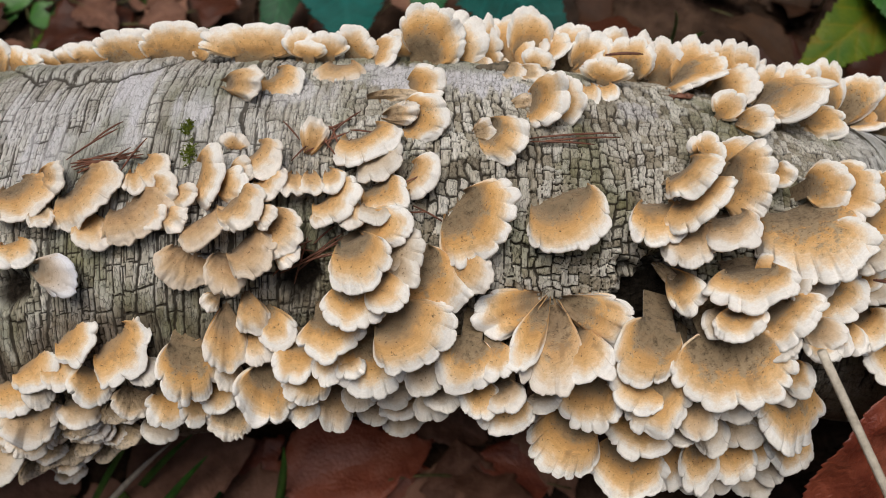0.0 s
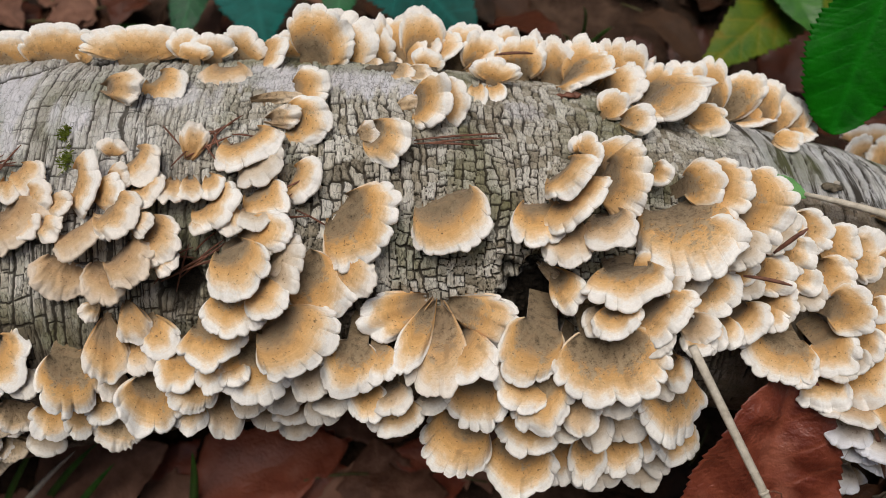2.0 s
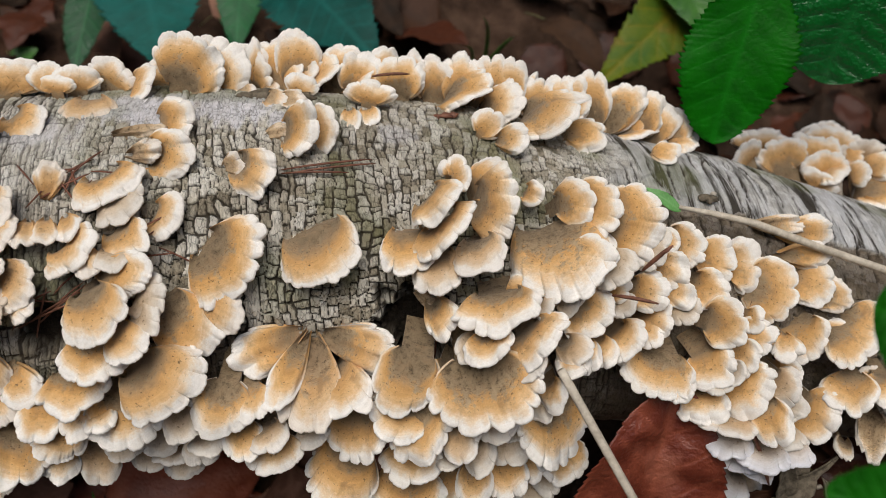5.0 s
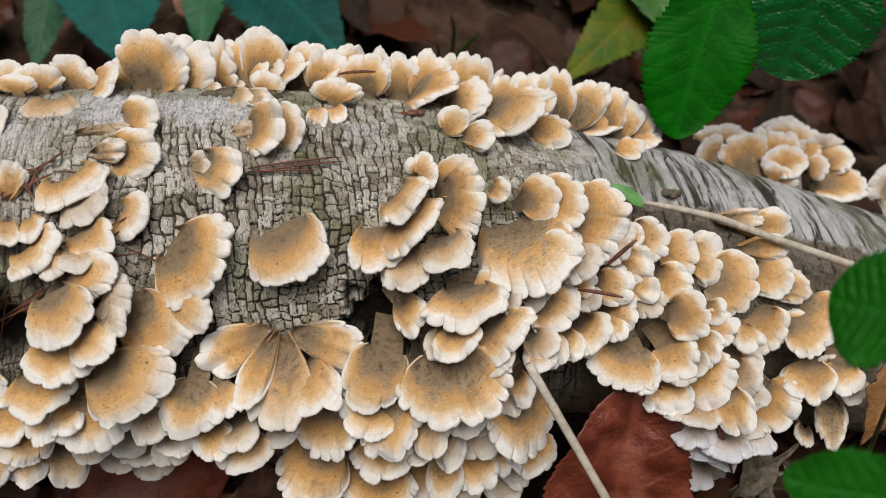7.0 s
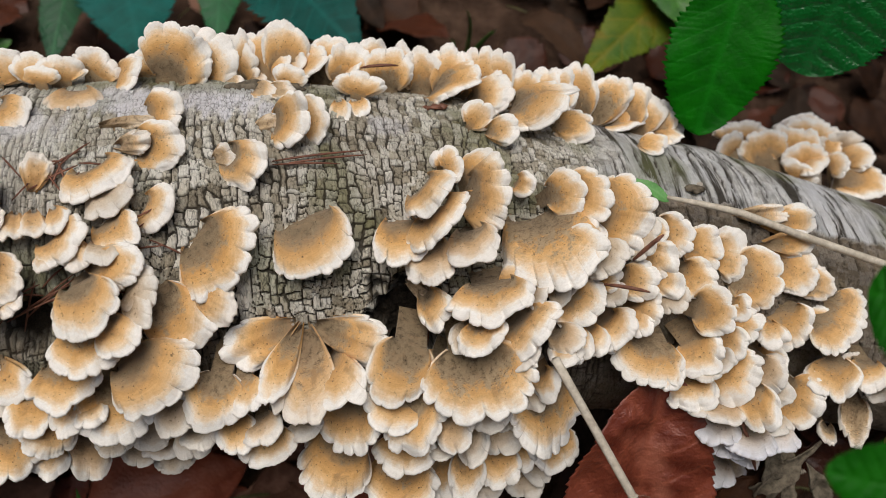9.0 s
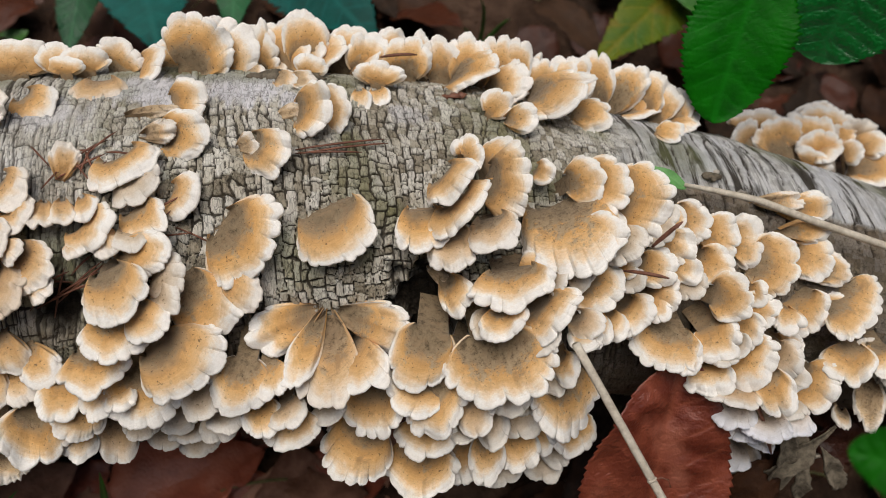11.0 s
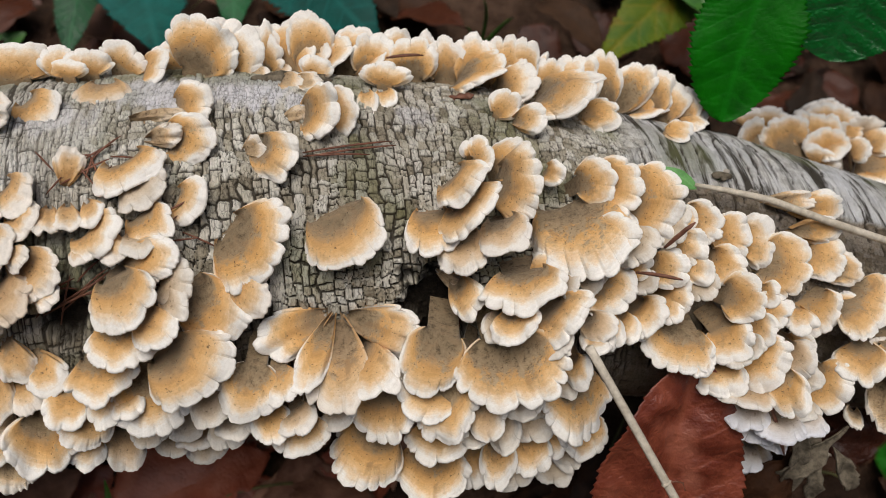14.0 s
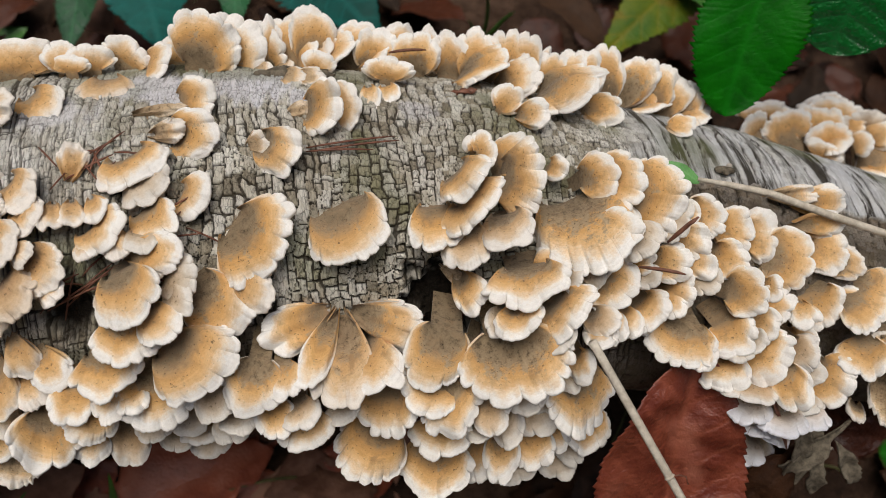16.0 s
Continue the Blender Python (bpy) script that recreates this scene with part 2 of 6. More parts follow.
def make_leaf(name, dark, light, vein, rough, spec, scale=90, mottle=None, bump=0.0012):
    """A leaf blade; 'vein' on the mesh marks the ribs."""
    m, n, l, b = material(name, rough, spec)
    tc = n.new("ShaderNodeTexCoord").outputs["Object"]
    info = n.new("ShaderNodeObjectInfo")
    f = noise_tex(n, l, scale, 5, 0.6, tc)
    v = calc(n, l, "ADD", f, calc(n, l, "MULTIPLY", calc(n, l, "SUBTRACT", info.outputs["Random"], 0.5), 0.5))
    r = ramp(n, [(0.28, dark), (0.72, light)])
    l.new(v, r.inputs[0])
    col = r.outputs[0]
    if mottle:
        k = ramp(n, [(0.52, (0, 0, 0)), (0.66, (1, 1, 1))])
        l.new(noise_tex(n, l, scale * 0.45, 3, 0.6, tc), k.inputs[0])
        col = blend(n, l, k.outputs[0], col, mottle)
    rib = attribute(n, "vein").outputs["Fac"]
    col = blend(n, l, calc(n, l, "MULTIPLY", rib, 0.5), col, vein)
    l.new(col, b.inputs["Base Color"])
    h = calc(n, l, "SUBTRACT", noise_tex(n, l, 420, 2, 0.5, tc), calc(n, l, "MULTIPLY", rib, 0.3))
    relief(n, l, h, b, 0.7, bump)
    return m


def make_plain(name, lo, hi, scale, rough=0.8, stretch=None, spec=0.3, bump=0.0005):
    m, n, l, b = material(name, rough, spec)
    tc = n.new("ShaderNodeTexCoord").outputs["Object"]
    if stretch:
        mp = n.new("ShaderNodeMapping")
        mp.inputs["Scale"].default_value = stretch
        l.new(tc, mp.inputs["Vector"])
        tc = mp.outputs[0]
    f = noise_tex(n, l, scale, 5, 0.65, tc)
    r = ramp(n, [(0.3, lo), (0.7, hi)])
    l.new(f, r.inputs[0])
    l.new(r.outputs[0], b.inputs["Base Color"])
    relief(n, l, f, b, 0.6, bump)
    return m


CAP, PORE, BARK, SOIL = make_cap(), make_pore(), make_bark(), make_soil()
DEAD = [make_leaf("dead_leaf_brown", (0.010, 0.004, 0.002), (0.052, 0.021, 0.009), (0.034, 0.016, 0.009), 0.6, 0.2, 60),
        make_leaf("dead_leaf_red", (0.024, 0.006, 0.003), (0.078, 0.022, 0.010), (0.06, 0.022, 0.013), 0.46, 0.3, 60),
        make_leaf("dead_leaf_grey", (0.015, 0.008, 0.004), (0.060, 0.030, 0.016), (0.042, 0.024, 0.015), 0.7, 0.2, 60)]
RUSSET = make_leaf("dead_leaf_russet", (0.14, 0.028, 0.015), (0.34, 0.090, 0.046), (0.32, 0.092, 0.050), 0.40, 0.40, 45, (0.36, 0.125, 0.078), bump=0.0012)
DULL = make_leaf("dead_leaf_dull", (0.11, 0.050, 0.032), (0.29, 0.150, 0.100), (0.24, 0.12, 0.08), 0.6, 0.2, 60)
TEAL = make_leaf("bramble_leaf_blue_green", (0.0015, 0.052, 0.042), (0.003, 0.105, 0.088), (0.006, 0.13, 0.11), 0.6, 0.2, 50)
GREEN = make_leaf("bramble_leaf_green", (0.004, 0.060, 0.018), (0.010, 0.120, 0.032), (0.02, 0.16, 0.05), 0.5, 0.4, 50)
GLOSSY = make_leaf("bramble_leaf_glossy", (0.002, 0.070, 0.001), (0.005, 0.150, 0.002), (0.007, 0.17, 0.006), 0.46, 0.10, 70, bump=0.0005)
WET = make_leaf("bramble_leaf_wet", (0.002, 0.070, 0.010), (0.006, 0.145, 0.022), (0.015, 0.16, 0.035), 0.24, 0.50, 70, bump=0.0016)
YELLOWING = make_leaf("leaf_yellowing", (0.02, 0.09, 0.004), (0.12, 0.15, 0.005), (0.20, 0.16, 0.006), 0.55, 0.25, 45, (0.17, 0.10, 0.006))
ORANGE = make_leaf("dead_leaf_orange", (0.22, 0.10, 0.03), (0.42, 0.22, 0.085), (0.5, 0.28, 0.12), 0.6, 0.35, 60)
NEAR = make_leaf("bramble_leaf_dark", (0.003, 0.055, 0.002), (0.009, 0.130, 0.003), (0.014, 0.15, 0.007), 0.5, 0.12, 70, bump=0.001)
STRAW = make_plain("dry_straw", (0.42, 0.36, 0.28), (0.74, 0.67, 0.56), 260, 0.6, (1, 1, 0.06))
NEEDLE = make_plain("dry_needle", (0.10, 0.042, 0.028), (0.27, 0.115, 0.07), 300, 0.5)
GRASS = make_plain("grass_green", (0.02, 0.085, 0.015), (0.07, 0.20, 0.03), 60, 0.4)
LEAFLET = make_leaf("leaflet_light_green", (0.06, 0.20, 0.05), (0.14, 0.36, 0.10), (0.2, 0.42, 0.16), 0.45, 0.4, 200, bump=0.0004)
MOSS = make_plain("moss_green", (0.07, 0.10, 0.010), (0.22, 0.26, 0.03), 400, 0.9)
STEM = make_plain("bramble_stem", (0.05, 0.055, 0.02), (0.15, 0.13, 0.05), 120, 0.6)
LITTER = make_plain("dry_shreds", (0.045, 0.036, 0.025), (0.24, 0.20, 0.145), 260, 0.9)


# ---- helpers for meshes ----
def mesh_object(name, verts, faces, mat, parent=None, label="", smooth=True, attrs=None):
    me = bpy.data.meshes.new(name)
    me.from_pydata(verts, [], faces)
    me.materials.append(mat)
    if smooth:
        me.polygons.foreach_set("use_smooth", [True] * len(me.polygons))
    for key, vals in (attrs or {}).items():
        a = me.attributes.new(key, "FLOAT", "POINT")
        a.data.foreach_set("value", np.asarray(vals, dtype=np.float32))
    ob = new(name, me)
    if parent:
        ob.parent = parent
    if label:
        ob["label"] = label
    return ob


def grid_faces(rows, cols, wrap=False, start=0):
    """Quads of a grid of rows x cols vertices, laid out row by row."""
    i, j = np.meshgrid(np.arange(rows - 1), np.arange(cols if wrap else cols - 1), indexing="ij")
    k = (j + 1) % cols
    q = np.stack([i * cols + j, i * cols + k, (i + 1) * cols + k, (i + 1) * cols + j], -1).reshape(-1, 4) + start
    return q.tolist()


def hash2(i, j, s):
    v = np.sin(i * 127.1 + j * 311.7 + s * 74.7) * 43758.5453
    return v - np.floor(v)


def lumps(x, y, s):
    """Smooth value noise, 0 to 1."""
    i, j = np.floor(x), np.floor(y)
    fx, fy = x - i, y - j
    fx, fy = fx * fx * (3 - 2 * fx), fy * fy * (3 - 2 * fy)
    a, b = hash2(i, j, s), hash2(i + 1, j, s)
    c, d = hash2(i, j + 1, s), hash2(i + 1, j + 1, s)
    return (a + (b - a) * fx) * (1 - fy) + (c + (d - c) * fx) * fy


def cloud(x, y, s):
    return 0.55 * lumps(x, y, s) + 0.3 * lumps(2.1 * x, 2.1 * y, s + 1) + 0.15 * lumps(4.3 * x, 4.3 * y, s + 2)


def smooth(a, b, v):
    t = np.clip((v - a) / (b - a), 0, 1)
    return t * t * (3 - 2 * t)


# ---- the log ----
def log_axis(x):
    """Middle line and radius of the log at x."""
    u = x - 0.1
    return 0.215 - 0.1043 * u - 0.3019 * u * u, 0.2018 - 0.0009 * u - 0.2752 * u * u, 0.0909 - 0.0757 * u


def on_log(x, angle, lift=0.0):
    """A point on the bark: angle 0 is the side towards the camera, 90 the top."""
    y, z, r = log_axis(x)
    a = radians(angle)
    return Vector((x, y - (r + lift) * math.cos(a), z + (r + lift) * math.sin(a)))


def columns(x, y, s, cw, rh, skip=0.25):
    """Plates in columns that run round the log, cut across at uneven steps: metres to the nearest seam, and a value for each plate."""
    u = x / cw
    i = np.floor(u)
    lo, hi = i + 0.45 * (hash2(i, 0 * i, s) - 0.5), i + 1 + 0.45 * (hash2(i + 1, 0 * i, s) - 0.5)
    i = np.where(u < lo, i - 1, np.where(u > hi, i + 1, i))
    lo, hi = i + 0.45 * (hash2(i, 0 * i, s) - 0.5), i + 1 + 0.45 * (hash2(i + 1, 0 * i, s) - 0.5)
    dx = np.minimum(u - lo, hi - u) * cw
    k = rh * (0.65 + 0.8 * hash2(i, 0 * i, s + 3))
    v = y / k + 37 * hash2(i, 0 * i, s + 5)
    j = np.floor(v)
    a, b = j + 0.5 * (hash2(i, j, s + 7) - 0.5), j + 1 + 0.5 * (hash2(i, j + 1, s + 7) - 0.5)
    j = np.where(v < a, j - 1, np.where(v > b, j + 1, j))
    a, b = j + 0.5 * (hash2(i, j, s + 7) - 0.5), j + 1 + 0.5 * (hash2(i, j + 1, s + 7) - 0.5)
    da = np.where(hash2(i, j, s + 11) < skip, 9.0, (v - a) * k)
    db = np.where(hash2(i, j + 1, s + 11) < skip, 9.0, (b - v) * k)
    return dx, np.minimum(da, db), hash2(i, j, s + 13)


def bark_shape(X, A):
    """Height of the bark and its masks at x (metres) and angle (degrees)."""
    C = np.radians(A) * 0.09
    n1, n2 = cloud(X * 420, C * 420, 3) - 0.5, cloud(X * 420, C * 420, 8) - 0.5
    wx = X + 0.0010 * n1 + 0.0042 * (cloud(X * 120, C * 120, 4) - 0.5) + 0.014 * (cloud(X * 24, C * 24, 5) - 0.5)
    wc = C + 0.0010 * n2 + 0.0042 * (cloud(X * 120, C * 120, 9) - 0.5) + 0.014 * (cloud(X * 24, C * 24, 11) - 0.5)
    a1, b1, v1 = columns(wx, wc, 1, 0.0044, 0.0050, 0.10)
    sx, sc = X + 0.0016 * (cloud(X * 60, C * 160, 4) - 0.5) + 0.010 * (cloud(X * 14, C * 20, 5) - 0.5), C + 0.003 * (cloud(X * 120, C * 120, 9) - 0.5)
    a2, b2, v2 = columns(sx, sc, 2, 0.0068, 0.0130, 0.30)
    a5, b5, v5 = columns(sx, sc, 6, 0.0029, 0.0075, 0.20)
    a3, b3, _ = columns(wx, wc, 4, 0.0085, 0.020, 0.4)
    left = smooth(0.0, -0.10, X + 0.06 * (cloud(X * 25, C * 25, 21) - 0.5) + 0.35 * np.maximum(0, 0.035 - C))
    left = np.maximum(left, smooth(0.060, 0.045, C + 0.012 * (cloud(X * 40, C * 40, 23) - 0.5)) * 0.9)
    right = smooth(0.180, 0.215, X + 0.05 * (cloud(X * 25, C * 25, 22) - 0.5))
    val = v1 * (1 - left) + (0.5 * v2 + 0.5 * v5) * left
    patchy = cloud(X * 75, C * 75, 31) ** 2
    gap = 0.00010 + 0.00066 * patchy
    c1 = 1 - smooth(0.3 * gap, 1.5 * gap, np.minimum(a1, b1))
    gap2 = 0.00016 + 0.00080 * patchy
    c2 = 1 - smooth(0.4 * gap2, 1.7 * gap2, np.minimum(a2, b2 * 1.2))
    fine2 = (1 - smooth(0.00008, 0.00040, np.minimum(a5, b5 * 1.2))) * smooth(0.25, 0.50, cloud(X * 50, C * 30, 34))
    c2 = np.maximum(c2, 0.8 * fine2)
    crack = c1 * (1 - left) + c2 * left
    crack3 = (1 - smooth(0.0002, 0.0010, np.minimum(a3, b3 * 3))) * smooth(0.42, 0.62, cloud(X * 60, C * 60, 41))
    # smooth papery bark, and chalky white patches where the skin has stayed on
    paper = right * (0.70 + 0.25 * smooth(0.35, 0.6, cloud(X * 90, C * 14, 43)))
    paper = np.maximum(paper, 0.45 * left * smooth(0.095, 0.125, C + 0.03 * (cloud(X * 60, C * 40, 55) - 0.5)))
    chalk = np.zeros(X.shape)
    for cx, ca, rx, ra, much in ((-0.153, 107, 0.014, 13, 1.0), (-0.171, 87, 0.036, 8, 0.8), (-0.118, 97, 0.012, 8, 0.9), (-0.022, 114, 0.030, 11, 1.0), (0.013, 116, 0.028, 12, 1.0),
                                 (0.039, 108, 0.008, 6, 0.9), (-0.199, 100, 0.022, 11, 0.5), (0.093, 107, 0.010, 5, 0.6), (-0.070, 104, 0.020, 6, 0.6), (-0.012, 108, 0.014, 4, 0.5)):
        d = np.hypot((X - cx) / rx, (A - ca) / ra) + 1.3 * (cloud(X * 210, C * 60, 51) - 0.5)
        chalk = np.maximum(chalk, smooth(1.1, 0.6, d) * much)
    crack = crack * (1 - (0.25 + 0.5 * smooth(0.4, 0.6, cloud(X * 60, C * 60, 33))) * paper) * (1 - 0.65 * chalk) * (1 - right) + crack3 * right * 0.9
    # a long torn seam with a raised lip, and dark upright cracks on the thick end
    line = np.interp(X, [-0.30, -0.2425, -0.22, -0.1985, -0.18, -0.16, -0.136, -0.10, -0.05], [139, 135, 122, 115.6, 110.8, 117, 125, 128, 131]) + 9 * (cloud(X * 90, 0 * C, 57) - 0.5)
    seam = (1 - smooth(0.0004, 0.0016, abs(np.radians(A - line) * 0.09))) * smooth(-0.06, -0.11, X)
    lip = smooth(0.0, 3.0, A - line) * smooth(16, 6, A - line) * smooth(-0.06, -0.11, X)
    crack = np.maximum(crack, seam * 0.95)
    split = 1 - smooth(0.0003, 0.0011, abs(wx + 0.012 * (cloud(X * 5, C * 30, 58) - 0.5) - 0.031 * np.round(wx / 0.031)))
    crack = np.maximum(crack, split * left * smooth(0.40, 0.62, cloud(X * 40, C * 18, 59)) * 0.9)
    deep = 0.0014 + 0.0012 * (1 - left)
    h = -deep * crack + 0.0022 * lip + 0.0011 * val * (1 - paper) + 0.004 * (cloud(X * 22, C * 22, 61) - 0.5) + 0.0005 * (cloud(X * 300, C * 300, 63) - 0.5)
    # rotten knots
    rot = np.zeros(X.shape)
    for cx, ca, rx, ra, dep in ((0.0955, 43, 0.0185, 16, 0.016), (-0.065, 51, 0.010, 6.5, 0.006), (-0.196, 55, 0.008, 4.5, 0.004), (-0.115, 123, 0.005, 3, 0.002)):
        d = np.hypot((X - cx) / rx, (A - ca) / ra) + 0.8 * (cloud(X * 160, C * 160, 71) - 0.5)
        k = smooth(1.15, 0.6, d)
        rot = np.maximum(rot, k)
        h = h - dep * k + 0.0015 * np.exp(-((d - 1.35) / 0.3) ** 2) + k * 0.003 * (cloud(X * 500, C * 500, 73) - 0.5)
    # patchy brown rot on the lower front, with shade between the brackets coloured in
    decay_shade = smooth(0.085, 0.060, C + 0.03 * (cloud(X * 35, C * 35, 85) - 0.5)) * smooth(0.36, 0.54, cloud(X * 45 + 7, C * 30, 87))
    # below a ragged edge the papery skin has come off the thin end
    peeled = smooth(0.15, 0.20, X) * smooth(0.1450, 0.1415, C + 0.016 * (cloud(X * 45, C * 45, 90) - 0.5) + 0.005 * (cloud(X * 260, C * 260, 92) - 0.5))
    decay_shade = np.maximum(decay_shade, peeled)
    paper = paper * (1 - peeled)
    h = h - 0.0016 * peeled + peeled * 0.0014 * (cloud(X * 240, C * 420, 94) - 0.5)
    # almost full along the underside: shade there is painted as brown
    decay_shade = np.maximum(decay_shade, 0.9 * smooth(0.052, 0.040, C + 0.02 * (cloud(X * 40, C * 40, 89) - 0.5))) * (1 - 0.35 * paper)
    decay_shade = np.maximum(decay_shade, 0.20 * smooth(-0.04, 0.0, X) * smooth(0.20, 0.16, X) * smooth(0.34, 0.60, cloud(X * 28 + 3, C * 22, 93)))
    algae = 0.9 * smooth(0.46, 0.72, cloud(X * 30, C * 30, 81)) * (1 - 0.3 * paper)
    return h, crack, val, paper, rot, algae, decay_shade, chalk


def build_log():
    log = tagged(new("birch_log"), "fallen birch log with cracked grey-white bark covered in bracket fungi", "log")
    xs = np.concatenate([np.linspace(-0.48, -0.25, 60)[:-1], np.linspace(-0.25, 0.40, 1080), np.linspace(0.40, 0.70, 70)[1:]])
    an = np.concatenate([np.linspace(-20, 15, 36)[:-1], np.linspace(15, 138, 385)[:-1], np.linspace(138, 340, 44)[:-1]])
    X, A = np.meshgrid(xs, an, indexing="ij")
    h, crack, val, paper, rot, algae, decay_shade, chalk = bark_shape(X, A)
    u = X - 0.1
    yc, zc, r = 0.215 - 0.1043 * u - 0.3019 * u * u, 0.2018 - 0.0009 * u - 0.2752 * u * u, 0.0909 - 0.0757 * u + h
    a = np.radians(A)
    P = np.stack([X, yc - r * np.cos(a), zc + r * np.sin(a)], -1).reshape(-1, 3)
    C = np.radians(A) * 0.09
    bark = mesh_object("bark", P.tolist(), grid_faces(len(xs), len(an), True), BARK, log,
                attrs={"crack": crack.ravel(), "plate": val.ravel(), "paper": paper.ravel(), "rot": rot.ravel(), "algae": algae.ravel(), "decay_shade": decay_shade.ravel(), "chalk": chalk.ravel()})
    grain = bark.data.attributes.new("grain", "FLOAT_VECTOR", "POINT")
    grain.data.foreach_set("vector", np.stack([X, C, 0 * X], -1).astype(np.float32).ravel())
    for x, flip in ((-0.48, 1), (0.70, -1)):
        y, z, rr = log_axis(x)
        v = [(x, y, z)] + [(x, y - (rr - 0.001) * math.cos(t), z + (rr - 0.001) * math.sin(t)) for t in np.linspace(0, 2 * math.pi, 48, False)]
        mesh_object("sawn_end", v, [(0, 1 + i, 1 + (i + 1) % 48)[::flip] for i in range(48)], LITTER, log)
    return log


build_log()


# ---- the forest floor ----
def ground_height(x, y):
    near = np.exp(-((x - 0.1) ** 2 + (y - 0.3) ** 2) / 1.2)
    hump = 0.05 * np.exp(-((y - 0.60) / 0.16) ** 2) * (0.4 + cloud(x * 6 + 3, y * 6, 91))
    under = 0.075 * np.exp(-((y - 0.30) / 0.055) ** 2)
    rise = 0.10 * smooth(0.20, 0.42, x) * np.exp(-((y - 0.10) / 0.15) ** 2)
    return 0.03 * (cloud(x * 9, y * 9, 95) - 0.5) + 0.6 * (cloud(x * 0.4, y * 0.4, 97) - 0.5) * (1 - near) + (hump + under + rise) * near - 0.01


def build_ground():
    w = np.sinh(np.linspace(-1, 1, 181) * 5.2) / math.sinh(5.2)
    X, Y = np.meshgrid(w * 60 + 0.1, w * 60 + 0.3, indexing="ij")
    Z = ground_height(X, Y)
    g = mesh_object("ground", np.stack([X, Y, Z], -1).reshape(-1, 3).tolist(), grid_faces(181, 181), SOIL)
    tagged(g, "dark brown forest floor of damp leaf mould", "ground", kind="structure")


build_ground()


# ---- bracket fungi ----
# grey felt from the base, paleness, whiteness, age
STALK = (1.5, 0.0, 0.0, 0.15)
TAN, GREY_BASE, GREY = (0.11, 0.0, 0.0, 0.02), (0.30, 0.0, 0.0, 0.02), (0.85, 0.0, 0.0, 0.25)
FELTED, FADED, BLEACHED = (0.42, 0.0, 0.0, 0.02), (0.30, 0.42, 0.05, 0.06), (0.44, 0.05, 0.0, 0.36)
# WHITE: whitish caps, raised further to stand in for light from the side
SHAGGY, AGED, DUSTY, PALE, WHITE = (0.30, 0.10, 0.0, 0.75), (0.20, 0.0, 0.0, 0.26), (0.50, 0.0, 0.0, 0.58), (0.10, 0.75, 0.0, 0.0), (0.0, 0.72, 0.55, 0.0)
WORDS = {FELTED: "broad bracket fungus with grey felt and an ochre band", FADED: "faded pale tan bracket fungus in a crowded row", BLEACHED: "brownish bracket fungus with a bleached white rim", STALK: "grey-brown stalk of a bracket fungus on bark", TAN: "ochre bracket fungus with a cream rim on birch bark", GREY_BASE: "ochre bracket fungus with grey felted base and pale rim",
         GREY: "weathered grey bracket fungus on a birch log", DUSTY: "dusty tan bracket fungus along the top of the log", AGED: "aged dull tan bracket fungus with worn pale rim", SHAGGY: "shaggy tan bracket fungus with crumbled rim",
         PALE: "pale cream bracket fungus tucked under darker ones", WHITE: "white crumpled bracket fungus low on the log"}
ROWS_R = [0.0, 0.12, 0.25, 0.37, 0.48, 0.58, 0.67, 0.76, 0.84, 0.91, 0.96, 1.0]


